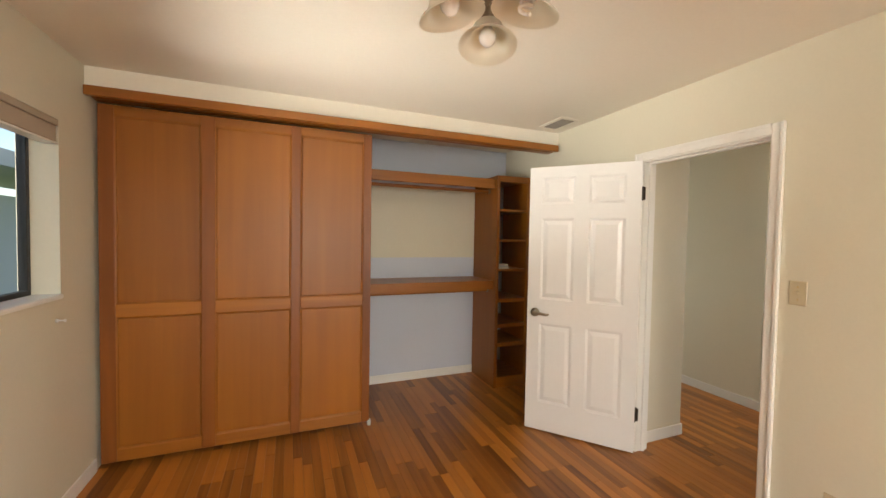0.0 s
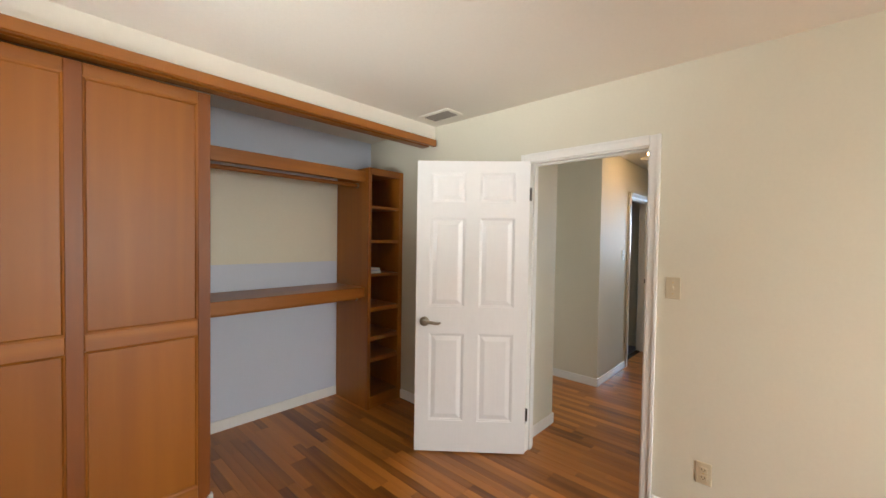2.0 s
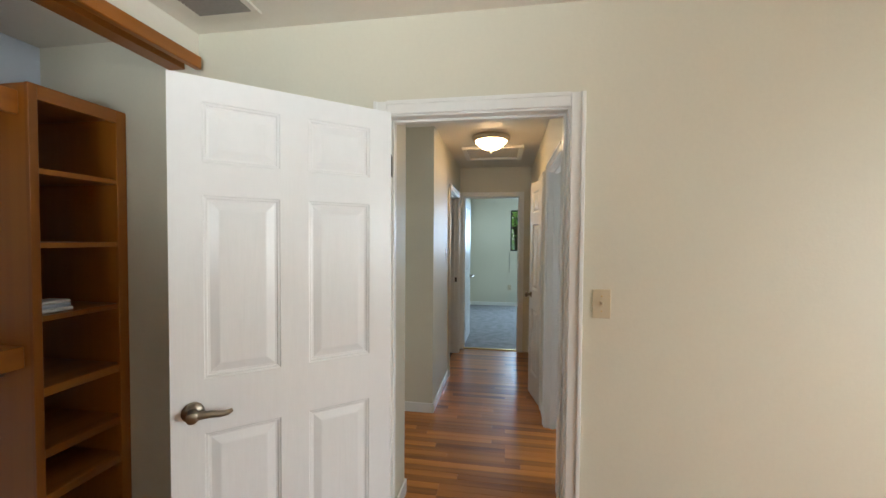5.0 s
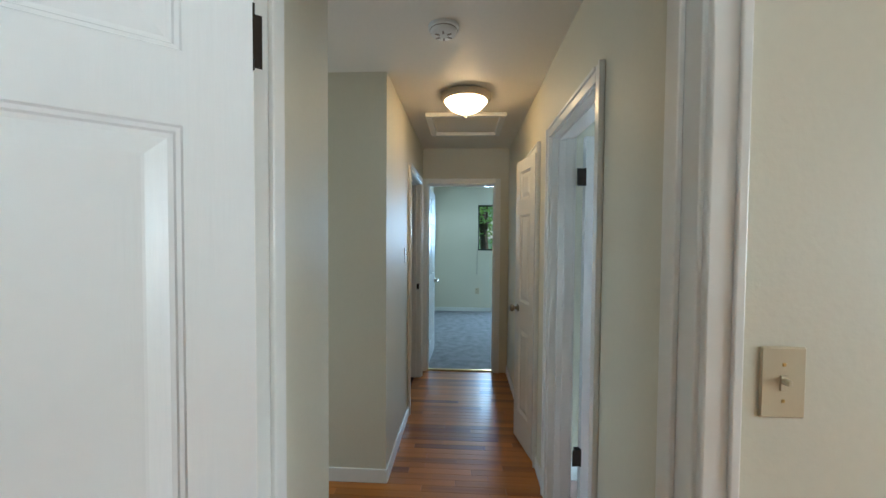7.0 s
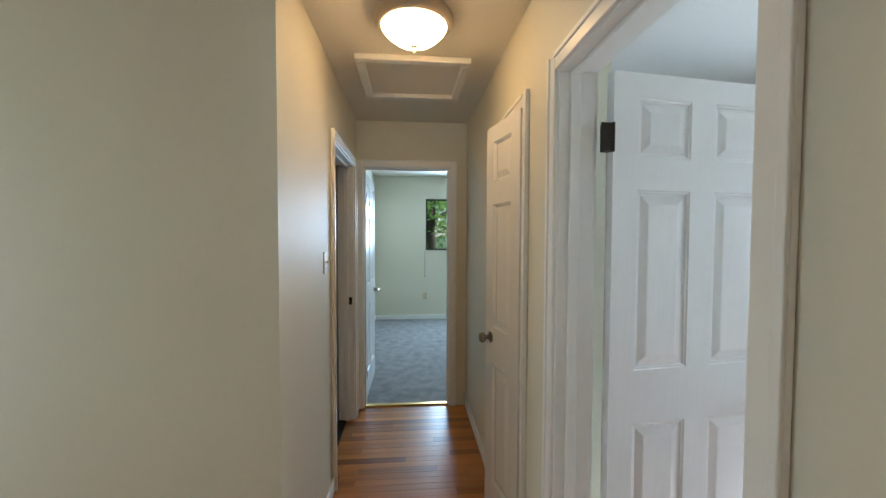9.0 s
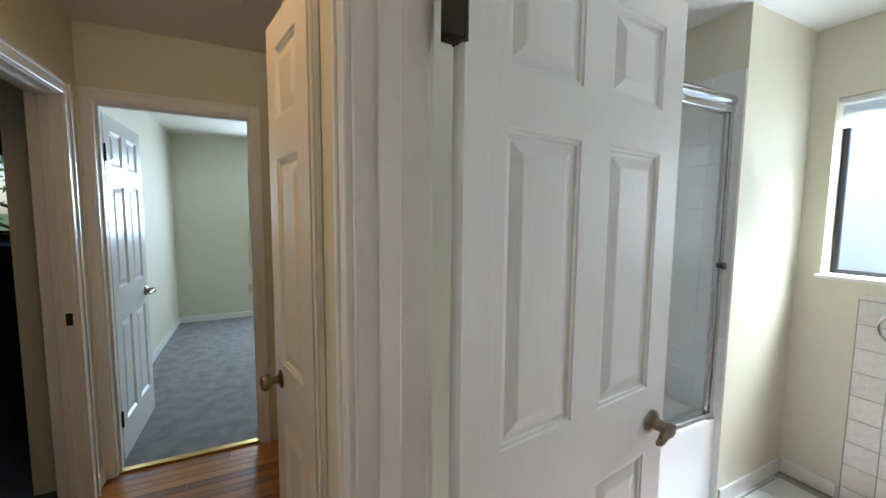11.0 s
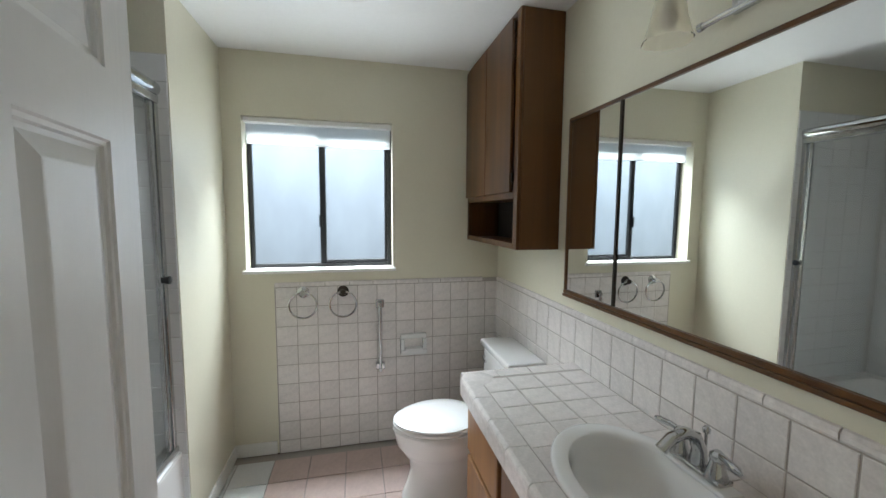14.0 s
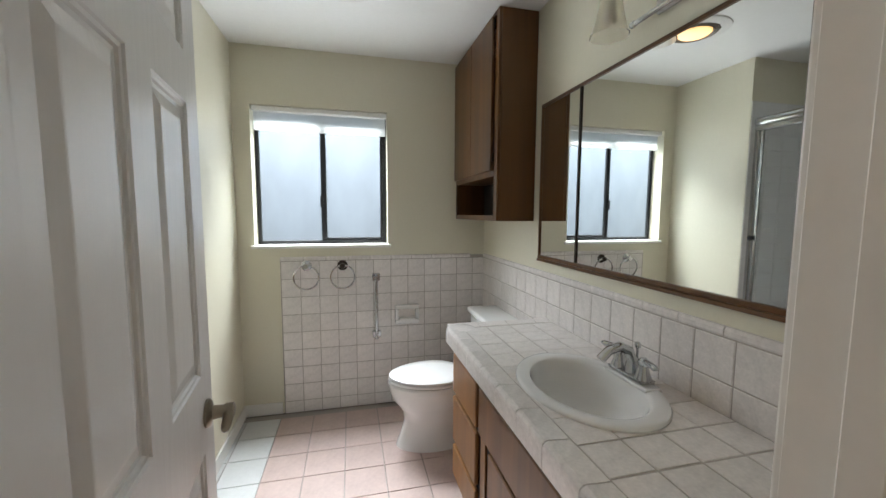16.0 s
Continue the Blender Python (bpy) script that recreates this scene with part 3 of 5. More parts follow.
window("window_dark_room", "y", 8.26, 2.75, 3.75, 1.282, 2.048, "dark aluminium window in the unlit room", M_CLEAR, split=False)


# ---- bedroom: closet ----
bm = bmesh.new()
box(bm, -1.19, 2.99, 2.338, 2.2, 3.06, TOP)
structure("soffit_closet", bm, M_CEIL, "off-white painted strip above the closet")
closet_header = thing("closet_header", (0.5, 2.985, 2.28), "honey-brown wooden header beam over the closet", "beam", kind="structure")
boxpart("beam_board", (-1.185, 2.955, 2.285, 2.18, 2.989, 2.342), M_CLOSET_H, closet_header, 0.004)
boxpart("track", (-1.185, 3.062, 2.30, 2.195, 3.14, 2.362), M_CLOSET_H, closet_header)


def closet_door():
    th = thing("sliding_closet_door", (-0.33, 3.1, 0.03), "honey-brown panelled wooden sliding closet door", "closet door")
    y0, y1 = 3.075, 3.112
    for a, b in ((-1.165, -1.085), (-0.622, -0.542), (-0.065, -0.001), (0.452, 0.512)):
        boxpart("stile", (a, y0, 0.035, b, y1, 2.275), M_CLOSET_V, th, 0.003)
    for a, b in ((-1.085, -0.622), (-0.542, -0.065), (-0.001, 0.452)):
        for z0, z1 in ((0.035, 0.115), (0.955, 1.037), (2.212, 2.275)):
            boxpart("rail", (a, y0 + 0.001, z0, b, y1, z1), M_CLOSET_H, th, 0.003)
        for z0, z1 in ((0.115, 0.955), (1.037, 2.212)):
            bm = bmesh.new()
            rings = [[(a + i, y0 + d, z0 + i), (b - i, y0 + d, z0 + i), (b - i, y0 + d, z1 - i), (a + i, y0 + d, z1 - i)] for i, d in ((0, 0.004), (0.006, 0.006), (0.012, 0.016), (0.013, 0.016))]
            ring_loft(bm, rings, cap0=False)
            part("panel", bm, M_CLOSET, th)
    boxpart("end_guide", (0.50, 3.07, 0.0, 0.525, 3.10, 0.045), M_WHITEPL, th, 0.003, "white plastic floor guide")


closet_door()


def shelf_tower():
    th = thing("shelf_tower", (1.99, 3.65, 0), "tall honey-brown closet shelf tower, nearly empty", "shelving")
    y0, y1 = 3.41, 3.895
    boxpart("side_panel", (1.812, y0, 0, 1.832, y1, 2.11), M_CLOSET, th, 0.002)
    boxpart("side_panel", (2.172, y0, 0, 2.195, y1, 2.11), M_CLOSET, th, 0.002)
    boxpart("face_stile", (1.808, y0 - 0.018, 0, 1.84, y0 + 0.001, 2.11), M_CLOSET, th, 0.002)
    boxpart("face_stile", (2.15, y0 - 0.018, 0, 2.197, y0 + 0.001, 2.11), M_CLOSET, th, 0.002)
    boxpart("top_rail", (1.84, y0 - 0.018, 2.05, 2.15, y0 + 0.001, 2.11), M_CLOSET_H, th, 0.002)
    boxpart("bottom_rail", (1.84, y0 - 0.018, 0.0, 2.15, y0 + 0.001, 0.105), M_CLOSET_H, th, 0.002)
    for z in (0.105, 0.447, 0.637, 0.892, 1.186, 1.483, 1.781, 2.09):
        boxpart("shelf", (1.832, y0 + 0.001, z - 0.022, 2.172, y1, z), M_CLOSET_H, th, 0.002)
        if z > 0.2 and z < 2:
            boxpart("shelf_edge", (1.84, y0 - 0.012, z - 0.036 if z < 1 else z - 0.022, 2.15, y0, z + 0.001), M_CLOSET_H, th, 0.002)


shelf_tower()
towel = thing("folded_cloth", (1.93, 3.52, 1.187), "small stack of folded white cloths", "cloth")
boxpart("cloth", (1.86, 3.44, 1.187, 1.99, 3.56, 1.203), M_WHITEPL, towel, 0.007, seg=2)
boxpart("cloth", (1.865, 3.445, 1.204, 1.985, 3.555, 1.220), M_BLUE, towel, 0.007, seg=2)
boxpart("cloth", (1.86, 3.44, 1.221, 1.98, 3.55, 1.236), M_WHITEPL, towel, 0.007, seg=2)


def hanging_shelf(z0, z1, label, name="closet_shelf"):
    th = thing(name, (0.8, 3.6, z0), label, "shelf")
    boxpart("board", (-1.185, 3.46, z1 - 0.022, 1.811, 3.897, z1 - 0.001), M_CLOSET_H, th, 0.002)
    boxpart("fascia", (-1.185, 3.44, z0, 1.811, 3.459, z1), M_CLOSET_H, th, 0.003)
    bm = bmesh.new()
    tube(bm, [(-1.18, 3.56, z0 - 0.02), (1.806, 3.56, z0 - 0.02)], 0.016, 14)
    part("hanging_rod", bm, M_CLOSET_H, th, "round wooden hanging rod", True)
    bm = bmesh.new()
    lathe(bm, [(0.024, 0), (0.024, 0.012), (0.02, 0.016)], pose(1.811, 3.56, z0 - 0.02, 0, -90, 0), 16)
    part("rod_socket", bm, M_NICKEL, th, "metal rod socket", True)


hanging_shelf(0.985, 1.072, "honey-brown wooden closet shelf with hanging rod")
hanging_shelf(1.985, 2.078, "high honey-brown wooden closet shelf with hanging rod")
bm = bmesh.new()
box(bm, 0.40, 3.894, 1.28, 1.81, 3.898, 2.0)
structure("painted_patch", bm, M_WALL, "unpainted cream area of the closet wall")


# ---- bedroom: fixtures ----
def plate(name, axis, face, out, a, z, w, h, label, kind_="switch", ma=None):
    th = thing(name, (face, a, z) if axis == "y" else (a, face, z), label, kind_)
    ma = ma or M_ALMOND
    # local frame: u along the wall, v outwards
    rot = {("y", -1): 90, ("y", 1): -90, ("x", -1): 180, ("x", 1): 0}[(axis, out)]
    m = pose(*(th.location), 0, 0, rot)

    def b(nm, u0, v0, z0, u1, v1, z1, mm, bev=0.001, label=""):
        boxpart(nm, (u0, v0, z0, u1, v1, z1), mm, th, bev, label, m)
    b("cover_plate", -w / 2, 0.0, -h / 2, w / 2, 0.006, h / 2, ma, 0.003)
    if kind_ == "switch":
        b("toggle_collar", -0.006, 0.005, -0.013, 0.006, 0.008, 0.013, ma)
        b("toggle", -0.0045, 0.006, -0.002, 0.0045, 0.02, 0.008, ma, 0.002)
    else:
        for dz in (-0.02, 0.02):
            b("socket_face", -0.017, 0.005, dz - 0.014, 0.017, 0.009, dz + 0.014, ma, 0.003)
            for du in (-0.007, 0.007):
                b("slot", du - 0.0015, 0.0085, dz - 0.003, du + 0.0015, 0.0095, dz + 0.006, M_DARK, 0)
            b("slot", -0.0025, 0.0085, dz - 0.010, 0.0025, 0.0095, dz - 0.006, M_DARK, 0)
    for dz in ((-0.03, 0.03) if kind_ == "switch" else (0,)):
        b("screw", -0.003, 0.0055, dz - 0.003, 0.003, 0.0075, dz + 0.003, M_BRASS)


plate("light_switch", "y", 2.2, -1, 1.174, 1.256, 0.072, 0.118, "almond plastic toggle switch on the bedroom wall")
plate("wall_outlet", "y", 2.2, -1, 1.01, 0.306, 0.072, 0.116, "almond plastic double outlet low on the wall", "outlet")
plate("light_switch", "x", 2.16, -1, 4.505, 1.35, 0.07, 0.115, "white toggle switch on the hallway wall", "switch", M_WHITEPL)
plate("wall_outlet", "y", 9.2, -1, 1.44, 0.42, 0.08, 0.12, "pale outlet on the carpeted room's wall", "outlet")
bm = bmesh.new()
lathe(bm, [(0.011, 0), (0.011, 0.006), (0.004, 0.008), (0.004, 0.03), (0.008, 0.034), (0.006, 0.04)], pose(-1.19, 2.67, 1.03, 0, 90, 0), 14)
tagged(part("wall_peg", bm, M_WHITEPL, None, "", True), "small white plastic peg below the window", "peg")
bm = bmesh.new()
tube(bm, [(2.2, -0.08, 2.13), (2.185, -0.08, 2.13), (2.18, -0.081, 2.124), (2.18, -0.082, 2.115)], 0.0025)
tagged(part("wall_hook", bm, M_BRASS, None, "", True), "small brass hook high on the wall", "hook")


def ceiling_vent(x0, x1, y0, y1, z):
    th = thing("ceiling_vent", ((x0 + x1) / 2, (y0 + y1) / 2, z), "small louvred metal air vent in the ceiling", "air vent", "bedroom ceiling vents")
    f = 0.03
    for d in ((x0, y0, x0 + f, y1), (x1 - f, y0, x1, y1), (x0 + f, y0, x1 - f, y0 + f), (x0 + f, y1 - f, x1 - f, y1)):
        boxpart("frame", (d[0], d[1], z - 0.012, d[2], d[3], z - 0.0005), M_CEIL, th, 0.003)
    boxpart("backing", (x0 + f, y0 + f, z - 0.004, x1 - f, y1 - f, z - 0.001), M_DARK, th)
    n = 7
    for i in range(n):
        x = x0 + f + (i + 0.5) * (x1 - x0 - 2 * f) / n
        bm = bmesh.new()
        box(bm, -0.008, y0 + f, -0.0012, 0.008, y1 - f, 0.0012)
        part("slat", bm, M_VENT, th, m=pose(x, 0, z - 0.009, 0, 35, 0))


ceiling_vent(1.90, 2.08, 2.58, 2.88, TOP)
ceiling_vent(1.95, 2.165, -0.36, 0.09, TOP)


def chandelier(cx, cy):
    th = thing("chandelier", (cx, cy, TOP), "three-shade ceiling light with frosted bell shades, unlit", "ceiling light")
    bm = bmesh.new()
    lathe(bm, [(0.001, TOP - 0.001), (0.065, TOP - 0.001), (0.06, TOP - 0.02), (0.03, TOP - 0.035), (0.012, TOP - 0.05), (0.012, 2.33), (0.028, 2.31), (0.034, 2.28), (0.02, 2.25), (0.012, 2.23), (0.018, 2.215), (0.006, 2.195), (0.001, 2.19)], pose(cx, cy, 0), 24, cap0=False, cap1=False)
    part("stem", bm, M_NICKEL, th, "", True)
    for k, a in enumerate((62, 182, -58)):
        c, s = math.cos(radians(a)), math.sin(radians(a))
        bm = bmesh.new()
        tube(bm, [(cx + c * r, cy + s * r, z) for r, z in ((0.02, 2.28), (0.05, 2.27), (0.08, 2.29), (0.105, 2.275), (0.115, 2.25))], 0.007)
        lathe(bm, [(0.02, 0.05), (0.024, 0.03), (0.02, 0.0)], pose(cx + c * 0.117, cy + s * 0.117, 2.21), 16)
        part("arm", bm, M_NICKEL, th, "", True)
        base = pose(cx + c * 0.117, cy + s * 0.117, 2.125) @ Matrix.Rotation(radians(14), 4, Vector((-s, c, 0)))
        bm = bmesh.new()
        lathe(bm, [(0.090, 0.004), (0.086, 0.010), (0.074, 0.017), (0.062, 0.030), (0.053, 0.052), (0.045, 0.076), (0.031, 0.095), (0.022, 0.10), (0.019, 0.097), (0.041, 0.074), (0.049, 0.051), (0.058, 0.028), (0.071, 0.014), (0.086, 0.005), (0.090, 0.004)], base, 32, 1.08, 1.08, cap0=False, cap1=False)
        part("shade", bm, M_ALAB, th, "frosted alabaster glass bell shade", True)
        bm = bmesh.new()
        if k != 2:
            lathe(bm, [(0.002, 0.006), (0.014, 0.01), (0.026, 0.025), (0.029, 0.04), (0.022, 0.06), (0.013, 0.075), (0.013, 0.095)], base, 20)
        else:
            tube(bm, [base @ Vector((0.017 * math.cos(i * 0.55), 0.017 * math.sin(i * 0.55), 0.008 + i * 0.0016)) for i in range(36)], 0.0055, 8)
            lathe(bm, [(0.02, 0.066), (0.02, 0.095)], base, 16)
        part("bulb", bm, M_BULB, th, "white spiral bulb" if k == 2 else "round white bulb", True)


chandelier(0.475, 1.15)
shade = thing("window_shade", (-1.24, 1.95, 2.07), "tan fabric shade rolled up at the window's top", "window shade")
boxpart("head_rail", (-1.25, 1.21, 2.035, -1.188, 2.71, 2.068), M_SHADE, shade, 0.003)
boxpart("valance", (-1.245, 1.212, 1.952, -1.195, 2.708, 2.034), M_SHADE, shade, 0.006, seg=2)
boxpart("hem_lip", (-1.25, 1.212, 1.94, -1.19, 2.708, 1.951), M_TRIM, shade, 0.003, "pale bottom rail")


# ---- hallway ----
def dome_light(x, y):
    th = thing("flush_ceiling_light", (x, y, TOP), "lit flush-mount ceiling light with ribbed glass dome", "ceiling light")
    bm = bmesh.new()
    lathe(bm, [(0.001, -0.001), (0.160, -0.001), (0.172, -0.010), (0.174, -0.026), (0.166, -0.040), (0.150, -0.048), (0.001, -0.048)], pose(x, y, TOP), 40, cap0=False, cap1=False)
    part("base_ring", bm, M_RING, th, "beige metal base ring", True)
    bm = bmesh.new()
    n = 56
    prof = [(0.143, -0.049), (0.136, -0.062), (0.112, -0.088), (0.085, -0.108), (0.05, -0.124), (0.014, -0.131)]
    ring_loft(bm, [[(x + (r + (0.0025 if i % 2 else 0)) * math.cos(2 * math.pi * i / n), y + (r + (0.0025 if i % 2 else 0)) * math.sin(2 * math.pi * i / n), TOP + z) for i in range(n)] for r, z in prof])
    part("glass_dome", bm, M_HALLGLOW, th, "glowing ribbed glass dome", True)
    bm = bmesh.new()
    lathe(bm, [(0.016, -0.126), (0.016, -0.133), (0.008, -0.138), (0.010, -0.15), (0.006, -0.162), (0.001, -0.165)], pose(x, y, TOP), 16)
    part("finial", bm, M_WHITEPL, th, "", True)


dome_light(4.17, 1.695)
smoke = thing("smoke_detector", (3.335, 1.80, TOP), "round white plastic smoke detector on the ceiling", "smoke detector")
bm = bmesh.new()
lathe(bm, [(0.001, -0.0005), (0.072, -0.0005), (0.072, -0.012), (0.064, -0.016), (0.058, -0.034), (0.045, -0.042), (0.001, -0.043)], pose(3.335, 1.80, TOP), 32, cap0=False, cap1=False)
part("housing", bm, M_WHITEPL, smoke, "", True)
bm = bmesh.new()
lathe(bm, [(0.0625, -0.017), (0.0645, -0.019), (0.0635, -0.022), (0.0615, -0.020), (0.0625, -0.017)], pose(3.335, 1.80, TOP), 32, cap0=False, cap1=False)
part("vent_gap", bm, M_VENT, smoke, "dark gap round the cover", True)
for i in range(6):
    boxpart("sensor_slot", (0.02, -0.004, -0.0445, 0.042, 0.004, -0.0405), M_VENT, smoke, m=pose(3.335, 1.80, TOP, 0, 0, 60 * i))

hatch = thing("attic_hatch", (4.83, 1.69, TOP), "painted attic hatch with white moulded frame", "attic hatch", kind="structure")
hx0, hx1, hy0, hy1 = 4.53, 5.13, 1.38, 2.01
for d in ((hx0, hy0, hx0 + 0.05, hy1), (hx1 - 0.05, hy0, hx1, hy1), (hx0 + 0.05, hy0, hx1 - 0.05, hy0 + 0.05), (hx0 + 0.05, hy1 - 0.05, hx1 - 0.05, hy1)):
    boxpart("frame", (d[0], d[1], TOP - 0.032, d[2], d[3], TOP - 0.0005), M_TRIM, hatch, 0.005)
boxpart("hatch_panel", (hx0 + 0.05, hy0 + 0.05, TOP - 0.005, hx1 - 0.05, hy1 - 0.05, TOP - 0.0008), M_CEIL, hatch)
bm = bmesh.new()
box(bm, 5.755, 1.376, 0.0, 5.80, 2.101, 0.014, 0.004, 2)
structure("threshold", bm, M_BRASS, "brass carpet strip in the doorway")
cord = thing("blind_cord", (9.19, 1.44, 1.25), "thin dark blind cord beside the window", "cord")
bm = bmesh.new()
tube(bm, [(9.19, 1.445, 1.24), (9.188, 1.446, 1.0), (9.19, 1.447, 0.80)], 0.004, 6)
lathe(bm, [(0.004, 0.0), (0.009, -0.012), (0.009, -0.035), (0.004, -0.04)], pose(9.19, 1.447, 0.80), 10)
part("cord_line", bm, M_VENT, cord)
strike = boxpart("strike_plate", (2.238, 1.3135, 0.89, 2.244, 1.3155, 0.95), M_BRONZE)
tagged(strike, "dark bronze strike plate in the door jamb", "strike plate")
strike2 = boxpart("strike_plate", (5.5335, 2.172, 0.94, 5.5365, 2.198, 1.0), M_BRONZE)
tagged(strike2, "dark bronze strike plate in the dark room's jamb", "strike plate")
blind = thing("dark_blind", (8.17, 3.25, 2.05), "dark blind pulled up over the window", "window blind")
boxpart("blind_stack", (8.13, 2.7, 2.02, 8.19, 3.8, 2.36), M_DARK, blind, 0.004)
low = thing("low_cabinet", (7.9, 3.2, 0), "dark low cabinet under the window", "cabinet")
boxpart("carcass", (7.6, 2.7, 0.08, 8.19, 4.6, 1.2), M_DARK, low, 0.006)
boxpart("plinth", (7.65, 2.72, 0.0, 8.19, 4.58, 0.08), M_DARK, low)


# ---- bathroom: fixtures ----
def bath_vanity():
    th = thing("bathroom_vanity", (2.68, 0.36, 0), "wooden bathroom vanity with drawers and doors", "vanity")
    boxpart("body", (2.43, -0.36, 0.10, 2.905, -0.34, 0.79), M_VANITY, th)
    # near-black sheet behind the fronts, painting the shade seen in their gaps
    boxpart("gap_shade_backing", (2.888, -0.34, 0.10, 2.905, 1.095, 0.795), M_DARK, th)
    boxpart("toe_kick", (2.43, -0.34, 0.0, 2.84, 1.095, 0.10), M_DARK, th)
    for z0, z1 in ((0.115, 0.27), (0.295, 0.52), (0.545, 0.735)):
        boxpart("drawer_front", (2.906, -0.362, z0, 2.926, -0.015, z1), M_VANITY, th, 0.004)
    for y0, y1 in ((0.02, 0.075),):
        boxpart("stile", (2.906, y0, 0.115, 2.915, y1, 0.53), M_VANITY, th, 0.002)
    boxpart("false_front", (2.906, 0.02, 0.545, 2.926, 0.66, 0.735), M_VANITY, th, 0.004)
    boxpart("cabinet_door", (2.906, 0.13, 0.115, 2.926, 0.60, 0.53), M_VANITY, th, 0.004)
    boxpart("cabinet_door", (2.906, 0.69, 0.115, 2.926, 1.06, 0.745), M_VANITY, th, 0.004)


bath_vanity()
SX, SY, SA, SB = 2.69, 0.365, 0.203, 0.27
counter = thing("tiled_countertop", (2.69, 0.36, 0.8), "blush-white tiled vanity countertop with rounded edge tiles", "countertop")


def outside_sink(x, y, k=0.88):
    return ((x - SX) / (SA * k)) ** 2 + ((y - SY) / (SB * k)) ** 2 > 1


def celled(x0, x1, y0, y1, z0, z1, n):
    """A slab with the sink's opening left out."""
    bm = bmesh.new()
    nx, ny = n, n
    for i in range(nx):
        for j in range(ny):
            a, b = x0 + (x1 - x0) * i / nx, x0 + (x1 - x0) * (i + 1) / nx
            c, d = y0 + (y1 - y0) * j / ny, y0 + (y1 - y0) * (j + 1) / ny
            if outside_sink((a + b) / 2, (c + d) / 2):
                vs = [bm.verts.new(p) for p in ((a, c, z1), (b, c, z1), (b, d, z1), (a, d, z1))]
                bm.faces.new(vs)
    bmesh.ops.remove_doubles(bm, verts=bm.verts[:], dist=1e-5)
    r = bmesh.ops.extrude_face_region(bm, geom=bm.faces[:])
    vs = [g for g in r["geom"] if isinstance(g, bmesh.types.BMVert)]
    bmesh.ops.translate(bm, vec=(0, 0, z0 - z1), verts=vs)
    return bm


part("grout_bed", celled(2.425, 2.955, -0.37, 1.097, 0.83, 0.8722, 60), M_GROUT, counter)


def piece_mesh(name, w, h, t, material, cut=0.003):
    """A tile lying in x and y, its face up, softened at the edge."""
    bm = bmesh.new()
    rings = []
    for i, z in ((0, 0), (0, t - cut), (cut * 0.35, t - cut * 0.3), (cut, t)):
        rings.append([(-w / 2 + i, -h / 2 + i, z), (w / 2 - i, -h / 2 + i, z), (w / 2 - i, h / 2 - i, z), (-w / 2 + i, h / 2 - i, z)])
    ring_loft(bm, rings)
    bmesh.ops.recalc_face_normals(bm, faces=bm.faces[:])
    me = bpy.data.meshes.new(name)
    bm.to_mesh(me)
    bm.free()
    me.materials.append(material)
    return me


def lay(name, me, m, parent):
    ob = new(name, me)
    ob.parent = parent
    ob.matrix_parent_inverse = world_of(parent).inverted()
    ob.matrix_basis = m
    return ob


def vcap(length, name="edge_tile"):
    """Rounded edge tile of the counter, running along y."""
    bm = bmesh.new()
    prof = [(-0.058, 0.0), (-0.058, 0.008), (-0.012, 0.011), (0.0, 0.012), (0.008, 0.009), (0.013, 0.003), (0.0145, -0.006), (0.014, -0.06), (0.006, -0.062), (0.004, 0.0)]
    rings = [[(x, y, z) for x, z in prof] for y in (-length / 2, length / 2)]
    ring_loft(bm, rings)
    bmesh.ops.recalc_face_normals(bm, faces=bm.faces[:])
    me = bpy.data.meshes.new(name)
    bm.to_mesh(me)
    bm.free()
    me.materials.append(M_TILE)
    return me


P = 0.152
cap_me = vcap(P - 0.004)
for i in range(10):
    y = -0.30 + (i + 0.5) * P - 0.0
    if y < 1.07:
        lay("edge_tile", cap_me, pose(2.957, y - 0.0, 0.866), counter)
end_me = vcap(0.145)
for i in range(4):
    lay("edge_tile", end_me, pose(2.88 - 0.149 * i, -0.372, 0.866, 0, 0, -90), counter)
bm = bmesh.new()
lathe(bm, [(0.001, 0.012), (0.055, 0.011), (0.066, 0.007), (0.0715, -0.004), (0.0715, -0.06), (0.001, -0.06)], pose(2.9, -0.315, 0.866), 24, cap0=False, cap1=False)
part("corner_tile", bm, M_TILE, counter, "", True)
P = 0.1175
tile_me = piece_mesh("counter_tile", P - 0.004, P - 0.004, 0.009, M_TILE)
for i in range(5):
    for j in range(13):
        x0, x1 = 2.897 - P * (i + 1), 2.897 - P * i
        y0, y1 = -0.30 + P * j, -0.30 + P * (j + 1)
        x0, y1 = max(x0, 2.428), min(y1, 1.096)
        if x1 - x0 < 0.02 or y1 - y0 < 0.02:
            continue
        pts = [(x0 + (x1 - x0) * u / 6, y0 + (y1 - y0) * v / 6) for u in range(7) for v in range(7)]
        if all(outside_sink(*p) for p in pts) and x1 - x0 > P - 0.01 and y1 - y0 > P - 0.01:
            lay("tile", tile_me, pose((x0 + x1) / 2, (y0 + y1) / 2, 0.8655), counter)
        elif any(outside_sink(*p) for p in pts):
            part("tile", celled(x0 + 0.002, x1 - 0.002, y0 + 0.002, y1 - 0.002, 0.866, 0.8745, 14), M_TILE, counter)

